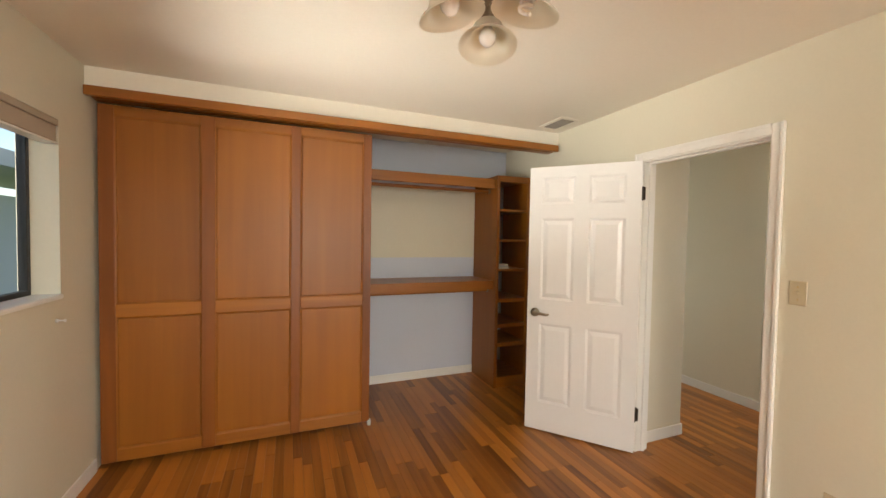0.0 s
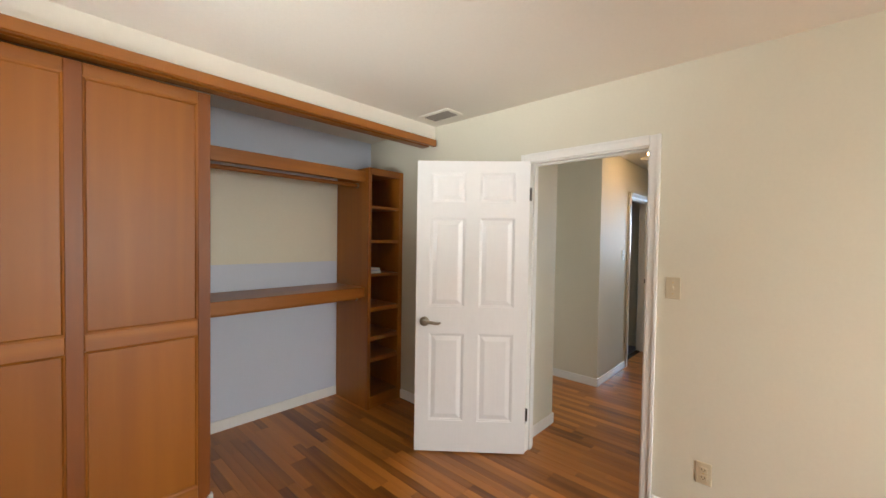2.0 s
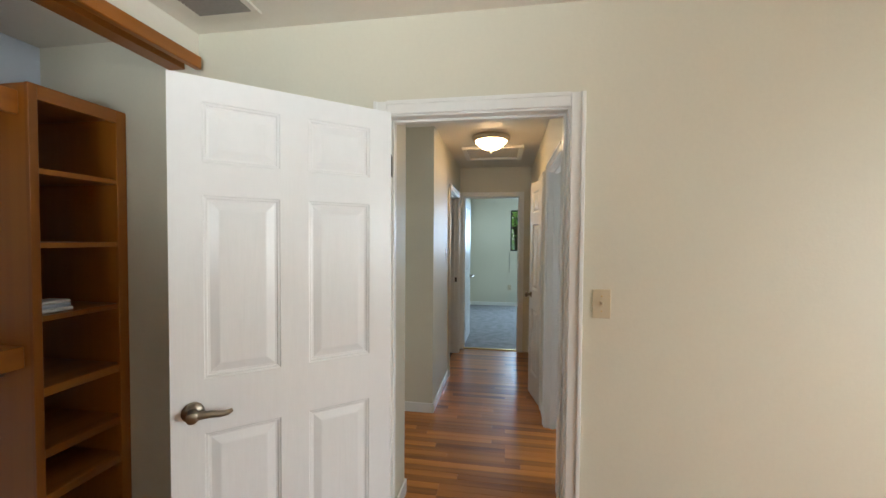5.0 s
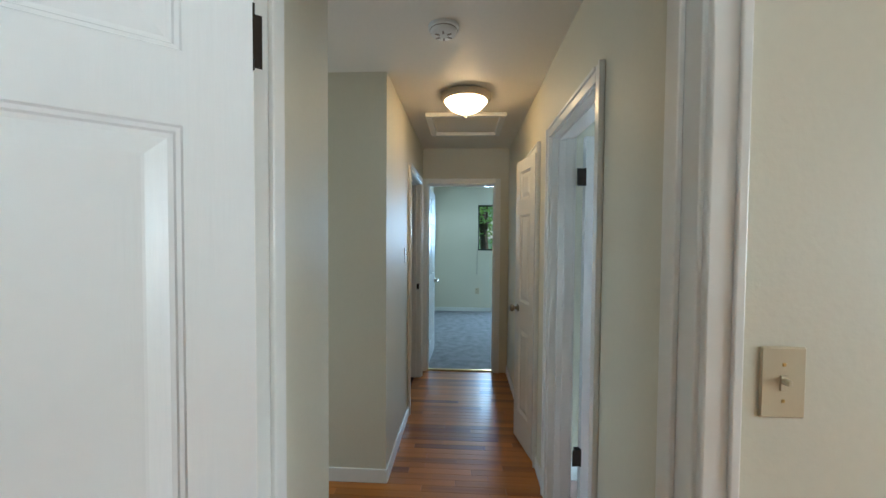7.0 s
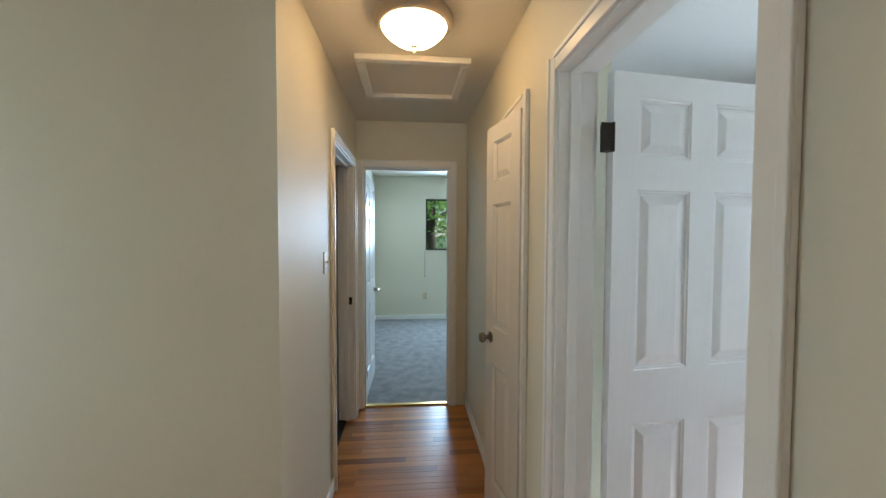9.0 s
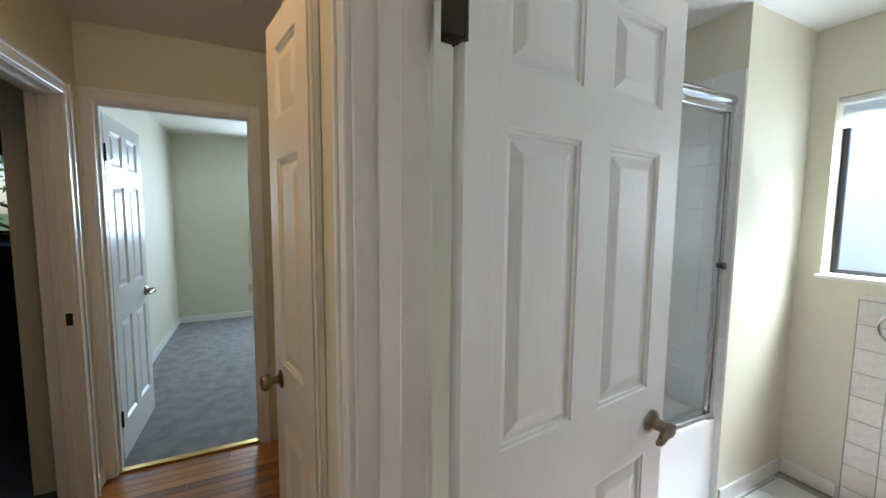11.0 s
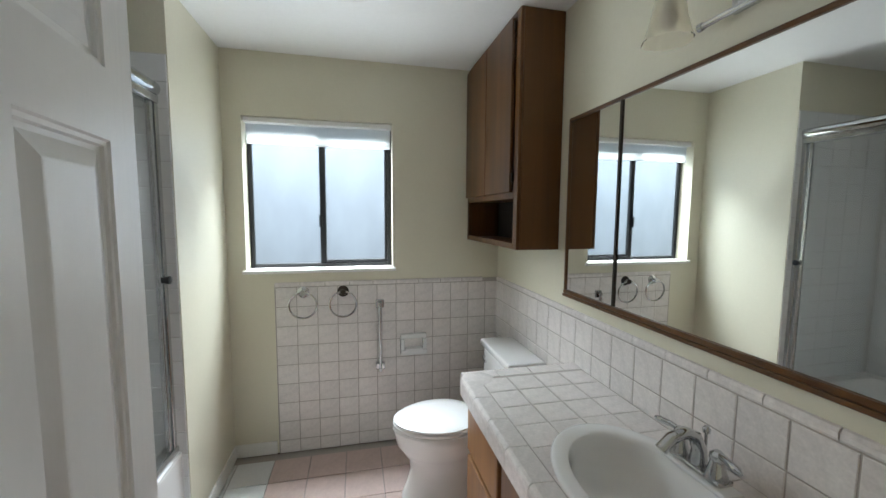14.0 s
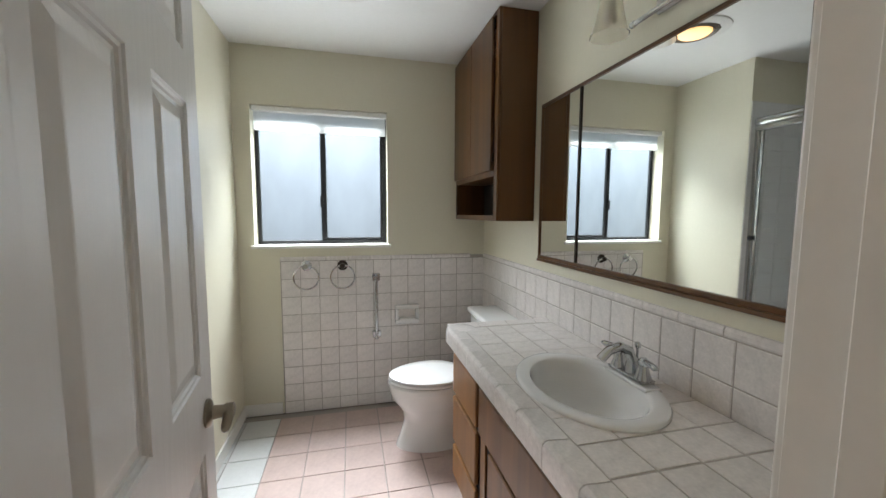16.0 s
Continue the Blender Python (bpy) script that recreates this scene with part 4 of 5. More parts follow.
sink = thing("oval_sink", (SX, SY, 0.87), "white oval drop-in porcelain sink", "sink")
bm = bmesh.new()
lathe(bm, [(1.0, 0.8745), (1.0, 0.878), (0.985, 0.8825), (0.95, 0.8845), (0.83, 0.8835), (0.79, 0.880), (0.765, 0.870), (0.74, 0.845), (0.70, 0.80), (0.61, 0.762), (0.45, 0.742), (0.2, 0.733), (0.11, 0.732)], pose(SX, SY, 0), 64, SA, SB, cap0=False, cap1=False)
for v in bm.verts:
    if v.co.z < 0.884:
        f = min(1, (0.884 - v.co.z) / 0.12)
        v.co.x += 0.012 * f
part("basin", bm, M_PORC, sink, "", True)
bm = bmesh.new()
lathe(bm, [(0.024, 0.730), (0.024, 0.7345), (0.016, 0.7355), (0.015, 0.731), (0.001, 0.731)], pose(SX + 0.012, SY, 0), 24, cap0=False, cap1=False)
part("drain", bm, M_CHROME, sink, "chrome drain", True)
boxpart("faucet_deck", (2.492, SY - 0.10, 0.8745, 2.55, SY + 0.10, 0.8875), M_PORC, sink, 0.005, seg=2)


def faucet(x, y, z):
    th = thing("bathroom_faucet", (x, y, z), "chrome two-handle arched bathroom faucet", "faucet")
    bm = bmesh.new()
    box(bm, x - 0.026, y - 0.083, z, x + 0.026, y + 0.083, z + 0.012, 0.009, 3)
    part("base_plate", bm, M_CHROME, th, "", True)
    bm = bmesh.new()
    pts = [(x - 0.004, y, z + 0.01), (x - 0.004, y, z + 0.05), (x + 0.012, y, z + 0.085), (x + 0.045, y, z + 0.10), (x + 0.085, y, z + 0.09), (x + 0.115, y, z + 0.062)]
    tube(bm, pts, 0.014, 16, [0.022, 0.018, 0.017, 0.016, 0.015, 0.0155])
    part("spout", bm, M_CHROME, th, "", True)
    bm = bmesh.new()
    lathe(bm, [(0.004, 0.01), (0.004, 0.088), (0.009, 0.092), (0.010, 0.102), (0.005, 0.110)], pose(x - 0.024, y, z), 14)
    part("lift_rod", bm, M_CHROME, th, "", True)
    for s in (-1, 1):
        bm = bmesh.new()
        lathe(bm, [(0.027, 0.008), (0.026, 0.016), (0.019, 0.035), (0.015, 0.055), (0.018, 0.06), (0.017, 0.07), (0.009, 0.078)], pose(x, y + s * 0.055, z), 20)
        part("handle_body", bm, M_CHROME, th, "", True)
        bm = bmesh.new()
        tube(bm, [(x, y + s * 0.052, z + 0.068), (x + 0.006, y + s * 0.08, z + 0.073), (x + 0.014, y + s * 0.115, z + 0.071), (x + 0.017, y + s * 0.128, z + 0.070)], 0.008, 12, [0.007, 0.0085, 0.010, 0.005])
        part("lever", bm, M_CHROME, th, "", True)


faucet(2.517, SY - 0.01, 0.8876)


def egg(cx, cy, z, front, back, half, n=36):
    pts = []
    for i in range(n):
        a = 2 * math.pi * i / n
        c, s = math.cos(a), math.sin(a)
        pts.append((cx + (front if c > 0 else back) * c, cy + half * s * (1.0 if c < 0 else 1 - 0.10 * c * c), z))
    return pts


def toilet(y):
    th = thing("toilet", (2.8, y, 0), "white porcelain two-piece toilet with closed lid", "toilet")
    bm = bmesh.new()
    cx = 2.93
    ring_loft(bm, [egg(cx, y, z, f, b, h) for z, f, b, h in ((0.0, 0.225, 0.26, 0.128), (0.02, 0.22, 0.26, 0.124), (0.08, 0.195, 0.25, 0.116), (0.16, 0.175, 0.24, 0.112), (0.22, 0.185, 0.24, 0.122), (0.26, 0.215, 0.25, 0.150), (0.31, 0.25, 0.26, 0.176), (0.36, 0.262, 0.26, 0.180), (0.395, 0.27, 0.26, 0.184), (0.405, 0.262, 0.255, 0.178))])
    part("bowl", bm, M_PORC, th, "", True)
    bm = bmesh.new()
    ring_loft(bm, [egg(cx, y, z, f, 0.20, h) for z, f, h in ((0.409, 0.262, 0.176), (0.412, 0.270, 0.184), (0.424, 0.270, 0.184), (0.428, 0.264, 0.178))])
    part("seat", bm, M_PORC, th, "", True)
    bm = bmesh.new()
    ring_loft(bm, [egg(cx, y, z, f, b, h) for z, f, b, h in ((0.432, 0.262, 0.20, 0.176), (0.435, 0.268, 0.20, 0.182), (0.443, 0.267, 0.20, 0.181), (0.450, 0.245, 0.19, 0.165), (0.454, 0.17, 0.14, 0.11), (0.455, 0.05, 0.05, 0.03))])
    part("lid", bm, M_PORC, th, "", True)
    bm = bmesh.new()
    box(bm, 2.435, y - 0.21, 0.40, 2.625, y + 0.21, 0.745, 0.025, 4)
    part("tank", bm, M_PORC, th, "", True)
    bm = bmesh.new()
    box(bm, 2.428, y - 0.222, 0.747, 2.642, y + 0.222, 0.785, 0.012, 4)
    part("tank_lid", bm, M_PORC, th, "", True)
    bm = bmesh.new()
    tube(bm, [(2.63, y - 0.16, 0.69), (2.645, y - 0.16, 0.69), (2.65, y - 0.13, 0.688), (2.65, y - 0.09, 0.685)], 0.007)
    part("flush_lever", bm, M_CHROME, th, "chrome flush lever", True)


toilet(-0.835)


def wall_cabinet():
    th = thing("wall_cabinet", (2.52, -0.97, 1.375), "dark walnut wall cabinet with open niche below", "wall cabinet")
    x0, x1, y0, y1, z0, z1 = 2.412, 2.618, -1.383, -0.565, 1.375, BTOP - 0.002
    boxpart("side_panel", (x0, y1 - 0.018, z0, x1, y1, z1), M_WALNUT, th, 0.002)
    boxpart("side_panel", (x0, y0, z0, x1, y0 + 0.018, z1), M_WALNUT, th, 0.002)
    boxpart("bottom_panel", (x0, y0 + 0.018, z0 + 0.001, x1, y1 - 0.018, z0 + 0.022), M_WALNUT, th, 0.002)
    boxpart("niche_top", (x0, y0 + 0.018, 1.625, x1, y1 - 0.018, 1.645), M_WALNUT, th, 0.002)
    boxpart("top_rail", (x1 - 0.018, y0 + 0.018, z1 - 0.05, x1, y1 - 0.018, z1), M_WALNUT, th, 0.002)
    # back coloured near-black instead of walnut: the niche's shade is painted in
    boxpart("shaded_back_panel", (x0, y0 + 0.018, z0 + 0.022, x0 + 0.008, y1 - 0.018, z1), M_DARK, th)
    for a, b in ((y0, y0 + 0.03), (y1 - 0.045, y1)):
        boxpart("face_stile", (x1 + 0.0005, a, z0, x1 + 0.018, b, z1), M_WALNUT, th, 0.002)
    boxpart("face_rail", (x1 + 0.0005, y0 + 0.03, z0, x1 + 0.018, y1 - 0.045, z0 + 0.03), M_WALNUT, th, 0.002)
    boxpart("face_rail", (x1 + 0.0005, y0 + 0.03, 1.622, x1 + 0.018, y1 - 0.045, 1.66), M_WALNUT, th, 0.002)
    boxpart("face_rail", (x1 + 0.0005, y0 + 0.03, z1 - 0.025, x1 + 0.018, y1 - 0.045, z1), M_WALNUT, th, 0.002)
    mid = -0.985
    boxpart("cabinet_door", (x1 + 0.019, y0 + 0.012, 1.652, x1 + 0.036, mid - 0.002, z1 - 0.028), M_WALNUT, th, 0.003)
    boxpart("cabinet_door", (x1 + 0.019, mid + 0.002, 1.652, x1 + 0.036, y1 - 0.055, z1 - 0.028), M_WALNUT, th, 0.003)
    for z in (1.70, z1 - 0.09):
        boxpart("hinge", (x1 + 0.018, y1 - 0.054, z, x1 + 0.03, y1 - 0.044, z + 0.045), M_BRONZE, th, 0.001, "dark cabinet hinge")


wall_cabinet()


def mirror_cabinet():
    th = thing("mirror_cabinet", (2.42, 0.3, 1.18), "three-door mirrored medicine cabinet with brown wooden edging", "mirror")
    z0, z1 = 1.18, 1.978
    cuts = (-0.475, -0.132, 0.735, 1.085)
    boxpart("back_box", (2.411, cuts[0] + 0.004, z0 + 0.004, 2.418, cuts[-1] - 0.004, z1 - 0.004), M_DARK, th)
    for a, b in zip(cuts, cuts[1:]):
        boxpart("mirror_door", (2.4185, a + 0.012, z0 + 0.016, 2.423, b - 0.0015 if b < 1 else b - 0.012, z1 - 0.014), M_MIRROR, th, 0.0005, "mirror glass door")
    boxpart("bottom_trim", (2.412, cuts[0], z0, 2.432, cuts[-1], z0 + 0.016), M_WALNUT, th, 0.002)
    boxpart("lower_ledge", (2.412, cuts[0], z0 - 0.014, 2.436, cuts[-1], z0 - 0.0005), M_WALNUT, th, 0.002)
    boxpart("top_trim", (2.412, cuts[0], z1 - 0.014, 2.430, cuts[-1], z1), M_WALNUT, th, 0.002)
    for a in (cuts[0], cuts[-1] - 0.012):
        boxpart("side_trim", (2.412, a, z0 + 0.016, 2.430, a + 0.012, z1 - 0.014), M_WALNUT, th, 0.002)
    for a in cuts[1:-1]:
        boxpart("divider", (2.4185, a - 0.001, z0 + 0.016, 2.4285, a + 0.0115, z1 - 0.014), M_BRONZE, th, 0.001, "dark metal divider")


mirror_cabinet()


def vanity_light():
    th = thing("vanity_light", (2.45, 0.5, 2.08), "chrome bar light with frosted bell shades, unlit", "wall light")
    boxpart("wall_plate", (2.411, 0.28, 2.06, 2.43, 0.80, 2.16), M_CHROME, th, 0.005)
    bm = bmesh.new()
    tube(bm, [(2.49, 0.26, 2.035), (2.49, 0.86, 2.035)], 0.008, 12)
    lathe(bm, [(0.004, -0.012), (0.011, -0.006), (0.011, 0.006), (0.004, 0.012)], pose(2.49, 0.255, 2.035, 90), 12)
    part("bar", bm, M_CHROME, th, "chrome bar", True)
    for y in (0.175, 0.54, 0.90):
        bm = bmesh.new()
        tube(bm, [(2.43, y * 0.6 + 0.216, 2.10), (2.48, y, 2.17), (2.52, y, 2.18)], 0.008, 10)
        part("arm", bm, M_CHROME, th, "", True)
        bm = bmesh.new()
        n = 24
        prof = [(0.066, 2.03), (0.058, 2.05), (0.047, 2.09), (0.04, 2.13), (0.03, 2.165), (0.012, 2.18), (0.010, 2.176), (0.026, 2.16), (0.036, 2.128), (0.043, 2.09), (0.054, 2.05), (0.0625, 2.03)]
        ring_loft(bm, [[(2.52 + r * (1 + 0.03 * math.cos(6 * 2 * math.pi * i / n)) * math.cos(2 * math.pi * i / n), y + r * (1 + 0.03 * math.cos(6 * 2 * math.pi * i / n)) * math.sin(2 * math.pi * i / n), z) for i in range(n)] for r, z in prof], False, False)
        part("shade", bm, M_LAMPGLASS, th, "frosted glass bell shade", True)
        bm = bmesh.new()
        lathe(bm, [(0.002, 2.06), (0.018, 2.068), (0.026, 2.09), (0.018, 2.12), (0.012, 2.15)], pose(2.52, y, 0), 16)
        part("bulb", bm, M_BULB, th, "", True)


vanity_light()


def fan_light(x, y):
    th = thing("bath_fan_light", (x, y, BTOP), "round white bathroom exhaust fan with lit lens", "fan light")
    bm = bmesh.new()
    lathe(bm, [(0.125, -0.006), (0.13, -0.016), (0.16, -0.014), (0.178, -0.006), (0.18, -0.0005), (0.125, -0.0005)], pose(x, y, BTOP), 48, cap0=False, cap1=False)
    part("rim", bm, M_WHITEPL, th, "", True)
    bm = bmesh.new()
    lathe(bm, [(0.001, -0.001), (0.13, -0.001), (0.13, -0.004), (0.001, -0.004)], pose(x, y, BTOP), 40, cap0=False, cap1=False)
    part("housing", bm, M_DARK, th)
    for r in (0.096, 0.108, 0.12):
        bm = bmesh.new()
        lathe(bm, [(r - 0.004, -0.016), (r, -0.019), (r + 0.003, -0.016), (r, -0.010), (r - 0.004, -0.016)], pose(x, y, BTOP), 40, cap0=False, cap1=False)
        part("grille_ring", bm, M_VENT, th, "", True)
    for i in range(4):
        boxpart("grille_rib", (0.088, -0.003, -0.017, 0.128, 0.003, -0.006), M_VENT, th, m=pose(x, y, BTOP, 0, 0, 45 + 90 * i))
    bm = bmesh.new()
    lathe(bm, [(0.088, -0.006), (0.088, -0.018), (0.075, -0.028), (0.045, -0.035), (0.001, -0.037)], pose(x, y, BTOP), 40, cap0=True, cap1=False)
    part("lens", bm, M_FANGLOW, th, "glowing warm lens", True)


fan_light(3.42, -0.545)


def towel_ring(x, z, dark):
    th = thing("towel_ring", (x, -1.37, z), "chrome towel ring with dark tarnished mount" if dark else "chrome towel ring on the tiled wall", "towel ring", "towel rings")
    bm = bmesh.new()
    lathe(bm, [(0.036, 0.0), (0.036, 0.006), (0.027, 0.012), (0.014, 0.018), (0.014, 0.04), (0.020, 0.044), (0.017, 0.054)], pose(x, -1.374, z, -90), 24)
    part("mount", bm, M_BRONZE if dark else M_CHROME, th, "", True)
    bm = bmesh.new()
    n = 40
    tube(bm, [(x + 0.082 * math.sin(2 * math.pi * i / n), -1.335 + 0.006 * math.cos(2 * math.pi * i / n), z - 0.078 + 0.082 * math.cos(2 * math.pi * i / n)) for i in range(n + 1)], 0.0062, 8)
    part("ring", bm, M_CHROME, th, "", True)


towel_ring(3.708, 1.05, False)
towel_ring(3.466, 1.048, True)
bar = thing("towel_bar", (3.234, -1.36, 0.74), "chrome bar hanging upright from its square bracket", "towel bar")
boxpart("bracket", (3.208, -1.374, 0.93, 3.26, -1.355, 0.985), M_CHROME, bar, 0.004)
boxpart("bracket_post", (3.222, -1.356, 0.945, 3.246, -1.325, 0.972), M_CHROME, bar, 0.003)
bm = bmesh.new()
tube(bm, [(3.234, -1.335, 0.96), (3.234, -1.345, 0.53)], 0.0115, 12)
part("bar_rod", bm, M_CHROME, bar, "", True)
bm = bmesh.new()
lathe(bm, [(0.013, 0.0), (0.013, 0.05), (0.009, 0.055)], pose(3.234, -1.347, 0.505), 14)
box(bm, 3.205, -1.374, 0.525, 3.226, -1.33, 0.565, 0.003)
box(bm, 3.242, -1.374, 0.525, 3.263, -1.33, 0.565, 0.003)
part("end_socket", bm, M_CHROME, bar, "", True)
soap = thing("soap_dish", (3.01, -1.37, 0.61), "ceramic soap dish set into the wall tiles", "soap dish")
bm = bmesh.new()
for d in ((2.925, -1.374, 0.61, 3.10, -1.318, 0.64), (2.925, -1.374, 0.715, 3.10, -1.336, 0.745), (2.925, -1.374, 0.64, 2.95, -1.328, 0.715), (3.075, -1.374, 0.64, 3.10, -1.328, 0.715)):
    box(bm, *d, 0.006, 2)
part("frame", bm, M_PORC, soap)
bm = bmesh.new()
box(bm, 2.945, -1.376, 0.635, 3.08, -1.368, 0.72)
part("recess", bm, M_TILE, soap)
bm = bmesh.new()
box(bm, 2.955, -1.366, 0.641, 3.07, -1.312, 0.652, 0.005, 3)
part("lip", bm, M_PORC, soap)

roll = thing("roller_blind", (3.59, -1.43, 2.12), "white translucent roller blind rolled nearly up", "roller blind")
boxpart("cassette", (3.15, -1.46, 2.085, 4.03, -1.40, 2.117), M_WHITEPL, roll, 0.006, seg=2)
boxpart("cloth", (3.155, -1.447, 1.985, 4.026, -1.4455, 2.087), M_BLIND, roll)
boxpart("hem_bar", (3.155, -1.455, 1.965, 4.026, -1.438, 1.988), M_BLIND, roll, 0.003)


# ---- shower ----
tub = thing("bathtub", (4.55, 0.03, 0), "white built-in bathtub with plain apron", "bathtub")
bm = bmesh.new()
box(bm, 4.165, -0.743, 0.0, 4.20, 0.798, 0.455, 0.006, 2)
part("apron", bm, M_PORC, tub)
bm = bmesh.new()


def rr(x0, x1, y0, y1, z, r, n=6):
    out = []
    for cx, cy, a in ((x1 - r, y1 - r, 0), (x0 + r, y1 - r, 90), (x0 + r, y0 + r, 180), (x1 - r, y0 + r, 270)):
        out += [(cx + r * math.cos(radians(a + 90 * i / n)), cy + r * math.sin(radians(a + 90 * i / n)), z) for i in range(n + 1)]
    return out


ring_loft(bm, [rr(4.166, 4.947, -0.742, 0.797, 0.44, 0.01), rr(4.166, 4.947, -0.742, 0.797, 0.462, 0.01), rr(4.24, 4.88, -0.66, 0.72, 0.462, 0.08), rr(4.27, 4.86, -0.62, 0.68, 0.42, 0.10), rr(4.32, 4.82, -0.55, 0.60, 0.12, 0.12), rr(4.40, 4.75, -0.45, 0.50, 0.09, 0.12)], False, True)
part("basin", bm, M_PORC, tub, "", True)

enclosure = thing("shower_enclosure", (4.2, 0.03, 0.462), "frosted glass sliding shower doors in bright aluminium frame", "shower door")
bm = bmesh.new()
tube(bm, [(4.2, -0.744, 2.055), (4.2, 0.799, 2.055)], 0.032, 20)
part("top_rail", bm, M_CHROME, enclosure, "", True)
boxpart("rail_channel", (4.178, -0.743, 1.995, 4.232, 0.798, 2.028), M_ALU, enclosure, 0.003)
boxpart("bottom_track", (4.175, -0.743, 0.4625, 4.235, 0.798, 0.492), M_ALU, enclosure, 0.004)
boxpart("wall_jamb", (4.182, -0.744, 0.492, 4.222, -0.715, 1.995), M_ALU, enclosure, 0.003)
boxpart("wall_jamb", (4.182, 0.77, 0.492, 4.222, 0.798, 1.995), M_ALU, enclosure, 0.003)
for x, y0, y1 in ((4.193, -0.70, 0.09), (4.213, -0.02, 0.77)):
    g = boxpart("glass_panel", (x - 0.003, y0 + 0.018, 0.50, x + 0.003, y1 - 0.018, 1.99), M_SHOWERG, enclosure)
    g.visible_shadow = False
    boxpart("panel_stile", (x - 0.008, y0, 0.494, x + 0.008, y0 + 0.018, 1.994), M_ALU, enclosure, 0.002)
    boxpart("panel_stile", (x - 0.008, y1 - 0.018, 0.494, x + 0.008, y1, 1.994), M_ALU, enclosure, 0.002)
bm = bmesh.new()
lathe(bm, [(0.012, 0), (0.015, 0.012), (0.018, 0.03), (0.012, 0.034)], pose(4.186, -0.70, 1.255, 0, -90), 16)
part("pull_knob", bm, M_BLACKMETAL, enclosure, "black pull knob", True)

# outside: lawn, trees, fence of the plot
bm = bmesh.new()
bmesh.ops.create_grid(bm, x_segments=2, y_segments=2, size=400)
bmesh.ops.translate(bm, vec=(0, 0, -0.25), verts=bm.verts[:])
structure("ground", bm, M_GRASS, "green lawn round the house")


def tree(x, y, h, seed):
    rng = random.Random(seed)
    th = thing("garden_tree", (x, y, -0.25), "leafy green garden tree outside the window", "tree", "garden trees")
    bm = bmesh.new()
    tube(bm, [(x, y, -0.3), (x + 0.05, y, 0.6), (x - 0.05, y + 0.1, h * 0.5), (x, y, h * 0.85)], 0.1, 10, [0.17, 0.13, 0.09, 0.03])
    tips = []
    for i in range(11):
        a, z = rng.uniform(0, 6.28), h * rng.uniform(0.3, 0.75)
        r = rng.uniform(0.8, 1.7)
        tip = Vector((x + r * math.cos(a), y + r * math.sin(a), z + rng.uniform(0.1, 0.9)))
        tube(bm, [(x, y, z - 0.3), ((x + tip.x) / 2, (y + tip.y) / 2, z + 0.05), tip], 0.03, 6, [0.05, 0.03, 0.012])
        tips.append(tip)
    part("trunk", bm, M_BARK, th)
    vs, fs = [], []
    for k in range(5200):
        c = rng.choice(tips) + Vector((rng.gauss(0, 0.42), rng.gauss(0, 0.42), rng.gauss(0, 0.38)))
        u = Vector((rng.gauss(0, 1), rng.gauss(0, 1), rng.gauss(0, 1))).normalized()
        w = u.orthogonal().normalized()
        ln, wd = rng.uniform(0.05, 0.09), rng.uniform(0.02, 0.035)
        i = len(vs)
        vs += [c - u * ln, c + w * wd, c + u * ln, c - w * wd]
        fs.append((i, i + 1, i + 2, i + 3))
    me = bpy.data.meshes.new("crown")
    me.from_pydata(vs, [], fs)
    me.materials.append(M_LEAF)
    ob = new("crown", me)
    ob.parent = th
    ob.matrix_parent_inverse = world_of(th).inverted()


tree(12.3, 1.1, 4.0, 1)
tree(13.5, 2.9, 4.2, 2)
tree(12.0, 4.2, 3.8, 3)
tree(14.5, -0.4, 4.4, 4)
bm = bmesh.new()
box(bm, -4.2, -6, -0.25, -4.0, 30, 2.0)
box(bm, -4.9, -6, 2.25, -3.2, 30, 2.45)
structure("neighbour_wall", bm, M_STUCCO, "pale stucco wall of the neighbouring house")


# ---- tiles and boards ----
wall_n = bpy.data.objects["wall_bath_window"]
wall_w = bpy.data.objects["wall_bath_mirror"]
wall_s = bpy.data.objects["wall_bath_stub"]
bm = bmesh.new()
box(bm, 2.41, -1.385, 0, 3.878, -1.3742, 1.105)
structure("grout_bath_window", bm, M_GROUT, "grey grout behind the wall tiles")
bm = bmesh.new()
box(bm, 2.41, -1.3742, 0, 2.4208, 1.10, 1.10)
structure("grout_bath_mirror", bm, M_GROUT, "grey grout behind the wall tiles")
TP = 0.1245
t_me = piece_mesh("wall_tile", TP - 0.0032, TP - 0.0032, 0.0095, M_TILE)
TZ = [1.082 - TP * i for i in range(9)]
for i in range(12):
    for zt in TZ:
        x = 3.874 - TP * (i + 0.5)
        if x > 2.43 and zt - TP > -0.06:
            h = min(zt, TP) if zt < TP else TP
            m = pose(x, -1.3815, zt - h / 2, -90)
            if h < TP:
                m = m @ Matrix.Diagonal((1, max(0.2, (h - 0.004) / (TP - 0.004)), 1, 1))
            lay("tile", t_me, m, wall_n)
for i in range(20):
    y = -1.371 + TP * (i + 0.5)
    for zt in TZ:
        if y > 1.09 or (y > -0.36 and zt < 0.93) or zt < 0.06:
            continue
        h = TP if zt >= TP else zt
        m = pose(2.4135, y, zt - h / 2, 0, 90, 0)
        if h < TP:
            m = m @ Matrix.Diagonal(((h - 0.004) / (TP - 0.004), 1, 1, 1))
        lay("tile", t_me, m, wall_w)
bm = bmesh.new()
prof = [(0, 0), (0.010, 0.0), (0.0125, 0.006), (0.0125, 0.018), (0.008, 0.027), (0, 0.029)]
ring_loft(bm, [[(x, u, v) for u, v in prof] for x in (-0.0735, 0.0735)])
bmesh.ops.recalc_face_normals(bm, faces=bm.faces[:])
cap = bpy.data.meshes.new("cap_tile")
bm.to_mesh(cap)
bm.free()
cap.materials.append(M_TILE)
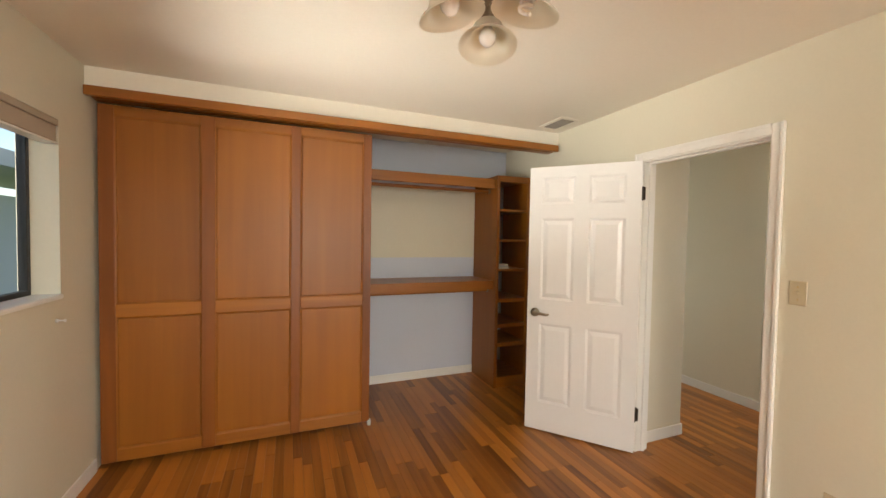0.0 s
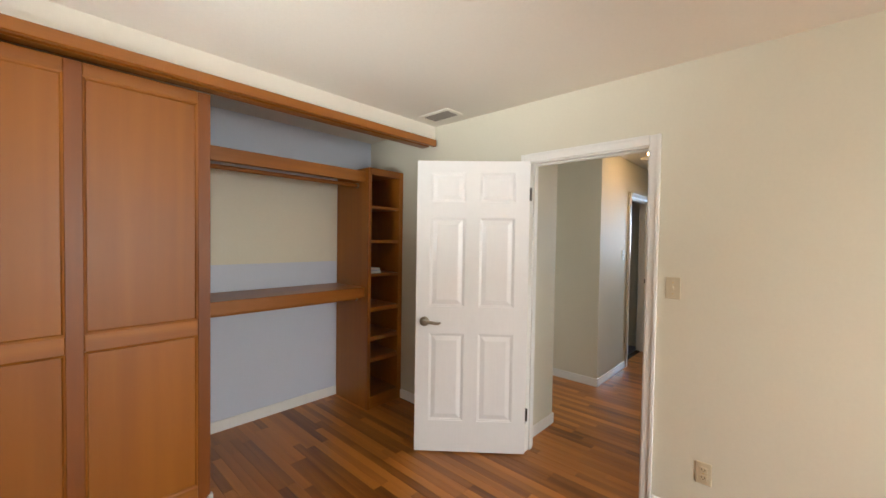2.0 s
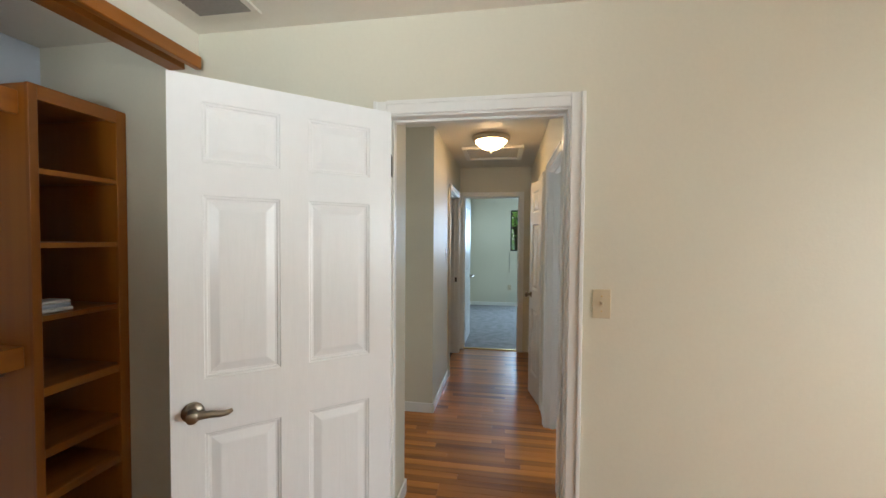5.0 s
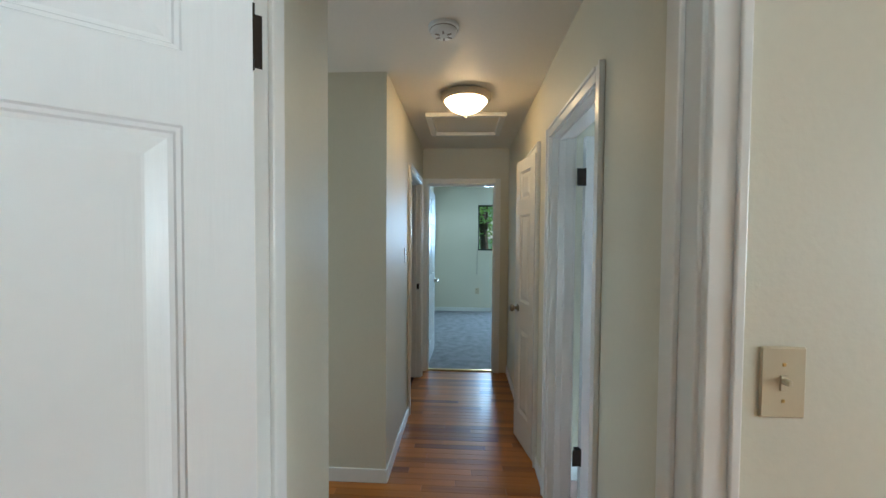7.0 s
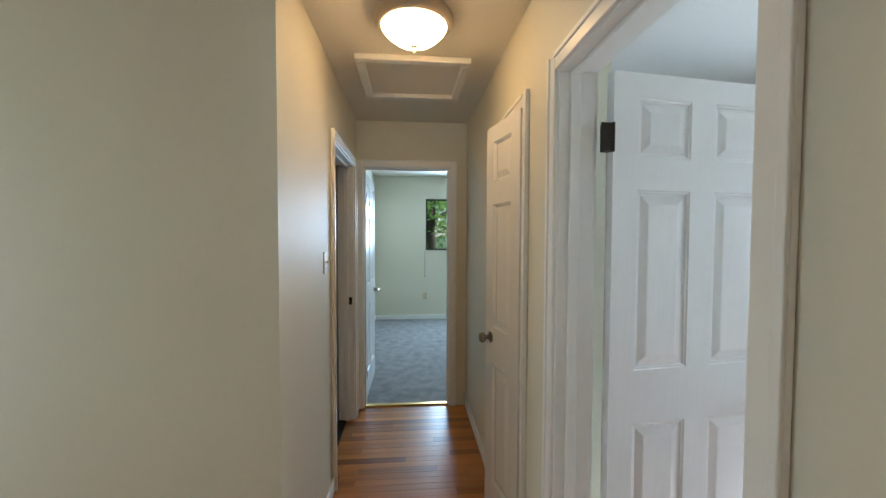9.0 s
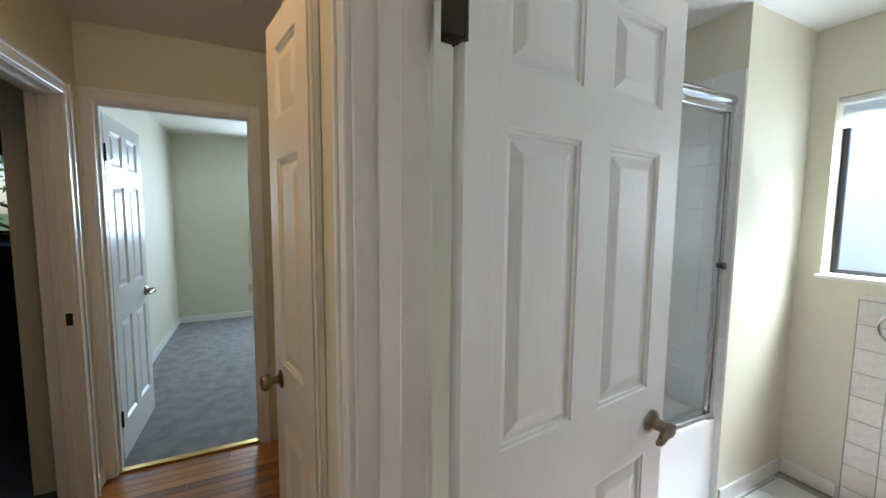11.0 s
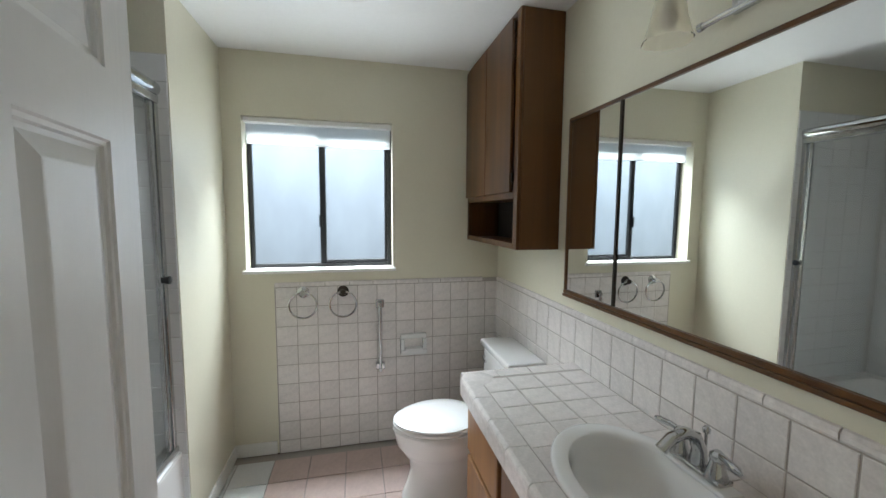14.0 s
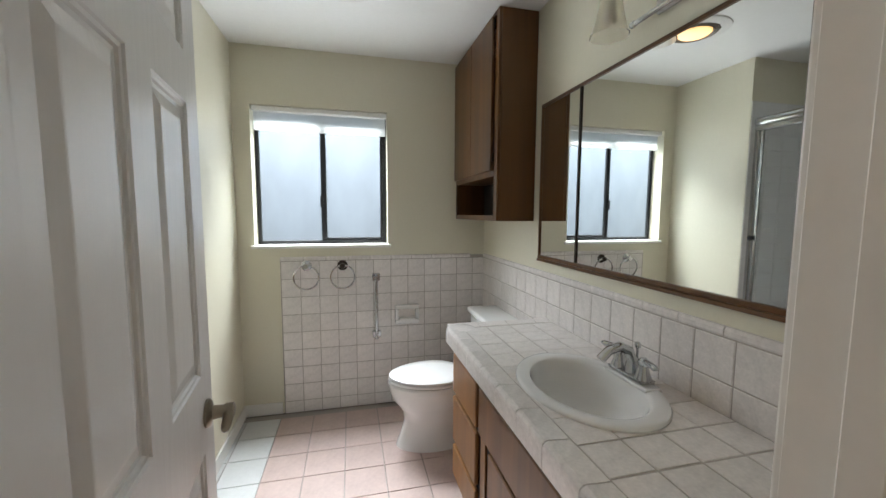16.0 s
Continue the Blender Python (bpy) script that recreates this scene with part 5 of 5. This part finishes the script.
for i in range(10):
    x = 3.878 - 0.1505 * (i + 0.5)
    if x > 2.46:
        lay("cap_tile", cap, pose(x, -1.3845, 1.084), wall_n)
for i in range(17):
    y = -1.372 + 0.1505 * (i + 0.5)
    if y < 1.05:
        lay("cap_tile", cap, pose(2.4105, y, 1.084, 0, 0, -90), wall_w)

# shower walls
bm = bmesh.new()
box(bm, 4.143, -0.745, 0, 4.95, -0.7425, 2.2)
box(bm, 4.9475, -0.7425, 0.4, 4.95, 0.80, 2.2)
box(bm, 4.20, 0.7975, 0.4, 4.9475, 0.80, 2.2)
structure("grout_shower", bm, M_GROUT_W, "pale grout behind the shower tiles")
s_me = piece_mesh("shower_tile", 0.149, 0.1075, 0.006, M_WTILE, 0.002)
for i in range(6):
    for j in range(20):
        x = 4.143 + 0.1505 * (i + 0.5)
        if x < 4.95:
            lay("tile", s_me, pose(x, -0.7435, 2.195 - 0.1095 * (j + 0.5), -90), wall_s)
wall_t = bpy.data.objects["wall_tub_back"]
for i in range(11):
    for j in range(16):
        y = -0.735 + 0.1505 * (i + 0.5)
        if y < 0.75:
            lay("tile", s_me, pose(4.9485, y, 2.195 - 0.1095 * (j + 0.5), 0, -90, 0) @ pose(0, 0, 0, 0, 0, 90), wall_t)
shelf = thing("shower_shelf", (4.9, 0.35, 1.55), "white tiled soap shelf inside the shower", "shelf")
boxpart("shelf_slab", (4.78, 0.18, 1.53, 4.942, 0.62, 1.56), M_WTILE, shelf, 0.006)

# bathroom floor
bm = bmesh.new()
box(bm, 2.41, -1.385, -0.02, 4.2, 1.135, -0.008)
floor_b = structure("floor_bath", bm, M_GROUT, "pink and pale ceramic tile floor")
FP = 0.217
f_me = piece_mesh("floor_tile", FP - 0.005, FP - 0.005, 0.008, M_FTILE, 0.002)
w_me = piece_mesh("floor_tile_pale", FP - 0.005, FP - 0.005, 0.008, M_WFTILE, 0.002)
for i in range(-2, 7):
    for j in range(12):
        x, y = 3.893 - FP * (i + 0.5), -1.312 + FP * (j + 0.5)
        if 2.5 < x < 4.24 and y < 1.05:
            lay("tile", w_me if x > 3.893 else f_me, pose(x, y, -0.008), floor_b)

# oak strip floor: boards near the walk as pieces, the rest joined
rng = random.Random(5)
bm = bmesh.new()
box(bm, -1.19, -2.2, -0.02, 5.77, 4.6, -0.012)
floor_o = structure("floor", bm, M_DARK, "red-brown oak strip floor with a satin finish")
BW = 0.0572
boards = {}


def board_mesh(length):
    key = round(length, 1)
    if key not in boards:
        boards[key] = piece_mesh("board", BW - 0.0008, key - 0.0008, 0.012, M_FLOOR, 0.0012)
    return boards[key]


rest_v, rest_f = [], []
count = 0
for i in range(122):
    x = -1.19 + BW * (i + 0.5)
    spans = [(-2.2, 3.9)] if x < 2.2 else [(1.14, 4.6 if 2.75 < x < 3.79 else 2.22)] if x > 2.31 else [(1.29, 2.09)]
    for y0, y1 in spans:
        y = y0 - rng.randint(0, 8) * 0.1
        while y < y1:
            ln = rng.choice((0.4, 0.5, 0.6, 0.7, 0.8, 0.9, 1.1, 1.3))
            a, b = max(y, y0), min(y + ln, y1)
            if b - a > 0.03:
                near = (x < 2.2 and a > 1.0 and b < 3.9 and x > -0.6) or (x >= 2.2 and a < 2.2)
                if near and count < 300:
                    count += 1
                    me = board_mesh(max(0.1, b - a))
                    true = max(0.1, round(max(0.1, b - a), 1))
                    lay("board", me, pose(x, (a + b) / 2, -0.012) @ Matrix.Diagonal((1, (b - a) / true, 1, 1)), floor_o)
                else:
                    k = len(rest_v)
                    w = BW / 2 - 0.0004
                    z = rng.uniform(-0.0003, 0.0)
                    rest_v += [(x - w, a + 0.0004, z), (x + w, a + 0.0004, z), (x + w, b - 0.0004, z), (x - w, b - 0.0004, z), (x - w, a, -0.012), (x + w, a, -0.012), (x + w, b, -0.012), (x - w, b, -0.012)]
                    rest_f += [(k, k + 1, k + 2, k + 3), (k, k + 4, k + 5, k + 1), (k + 1, k + 5, k + 6, k + 2), (k + 2, k + 6, k + 7, k + 3), (k + 3, k + 7, k + 4, k)]
            y += ln
me = bpy.data.meshes.new("boards")
me.from_pydata(rest_v, [], rest_f)
me.materials.append(M_FLOOR_REST)
ob = new("boards", me)
ob.parent = floor_o
ob["kind"] = "stuff"
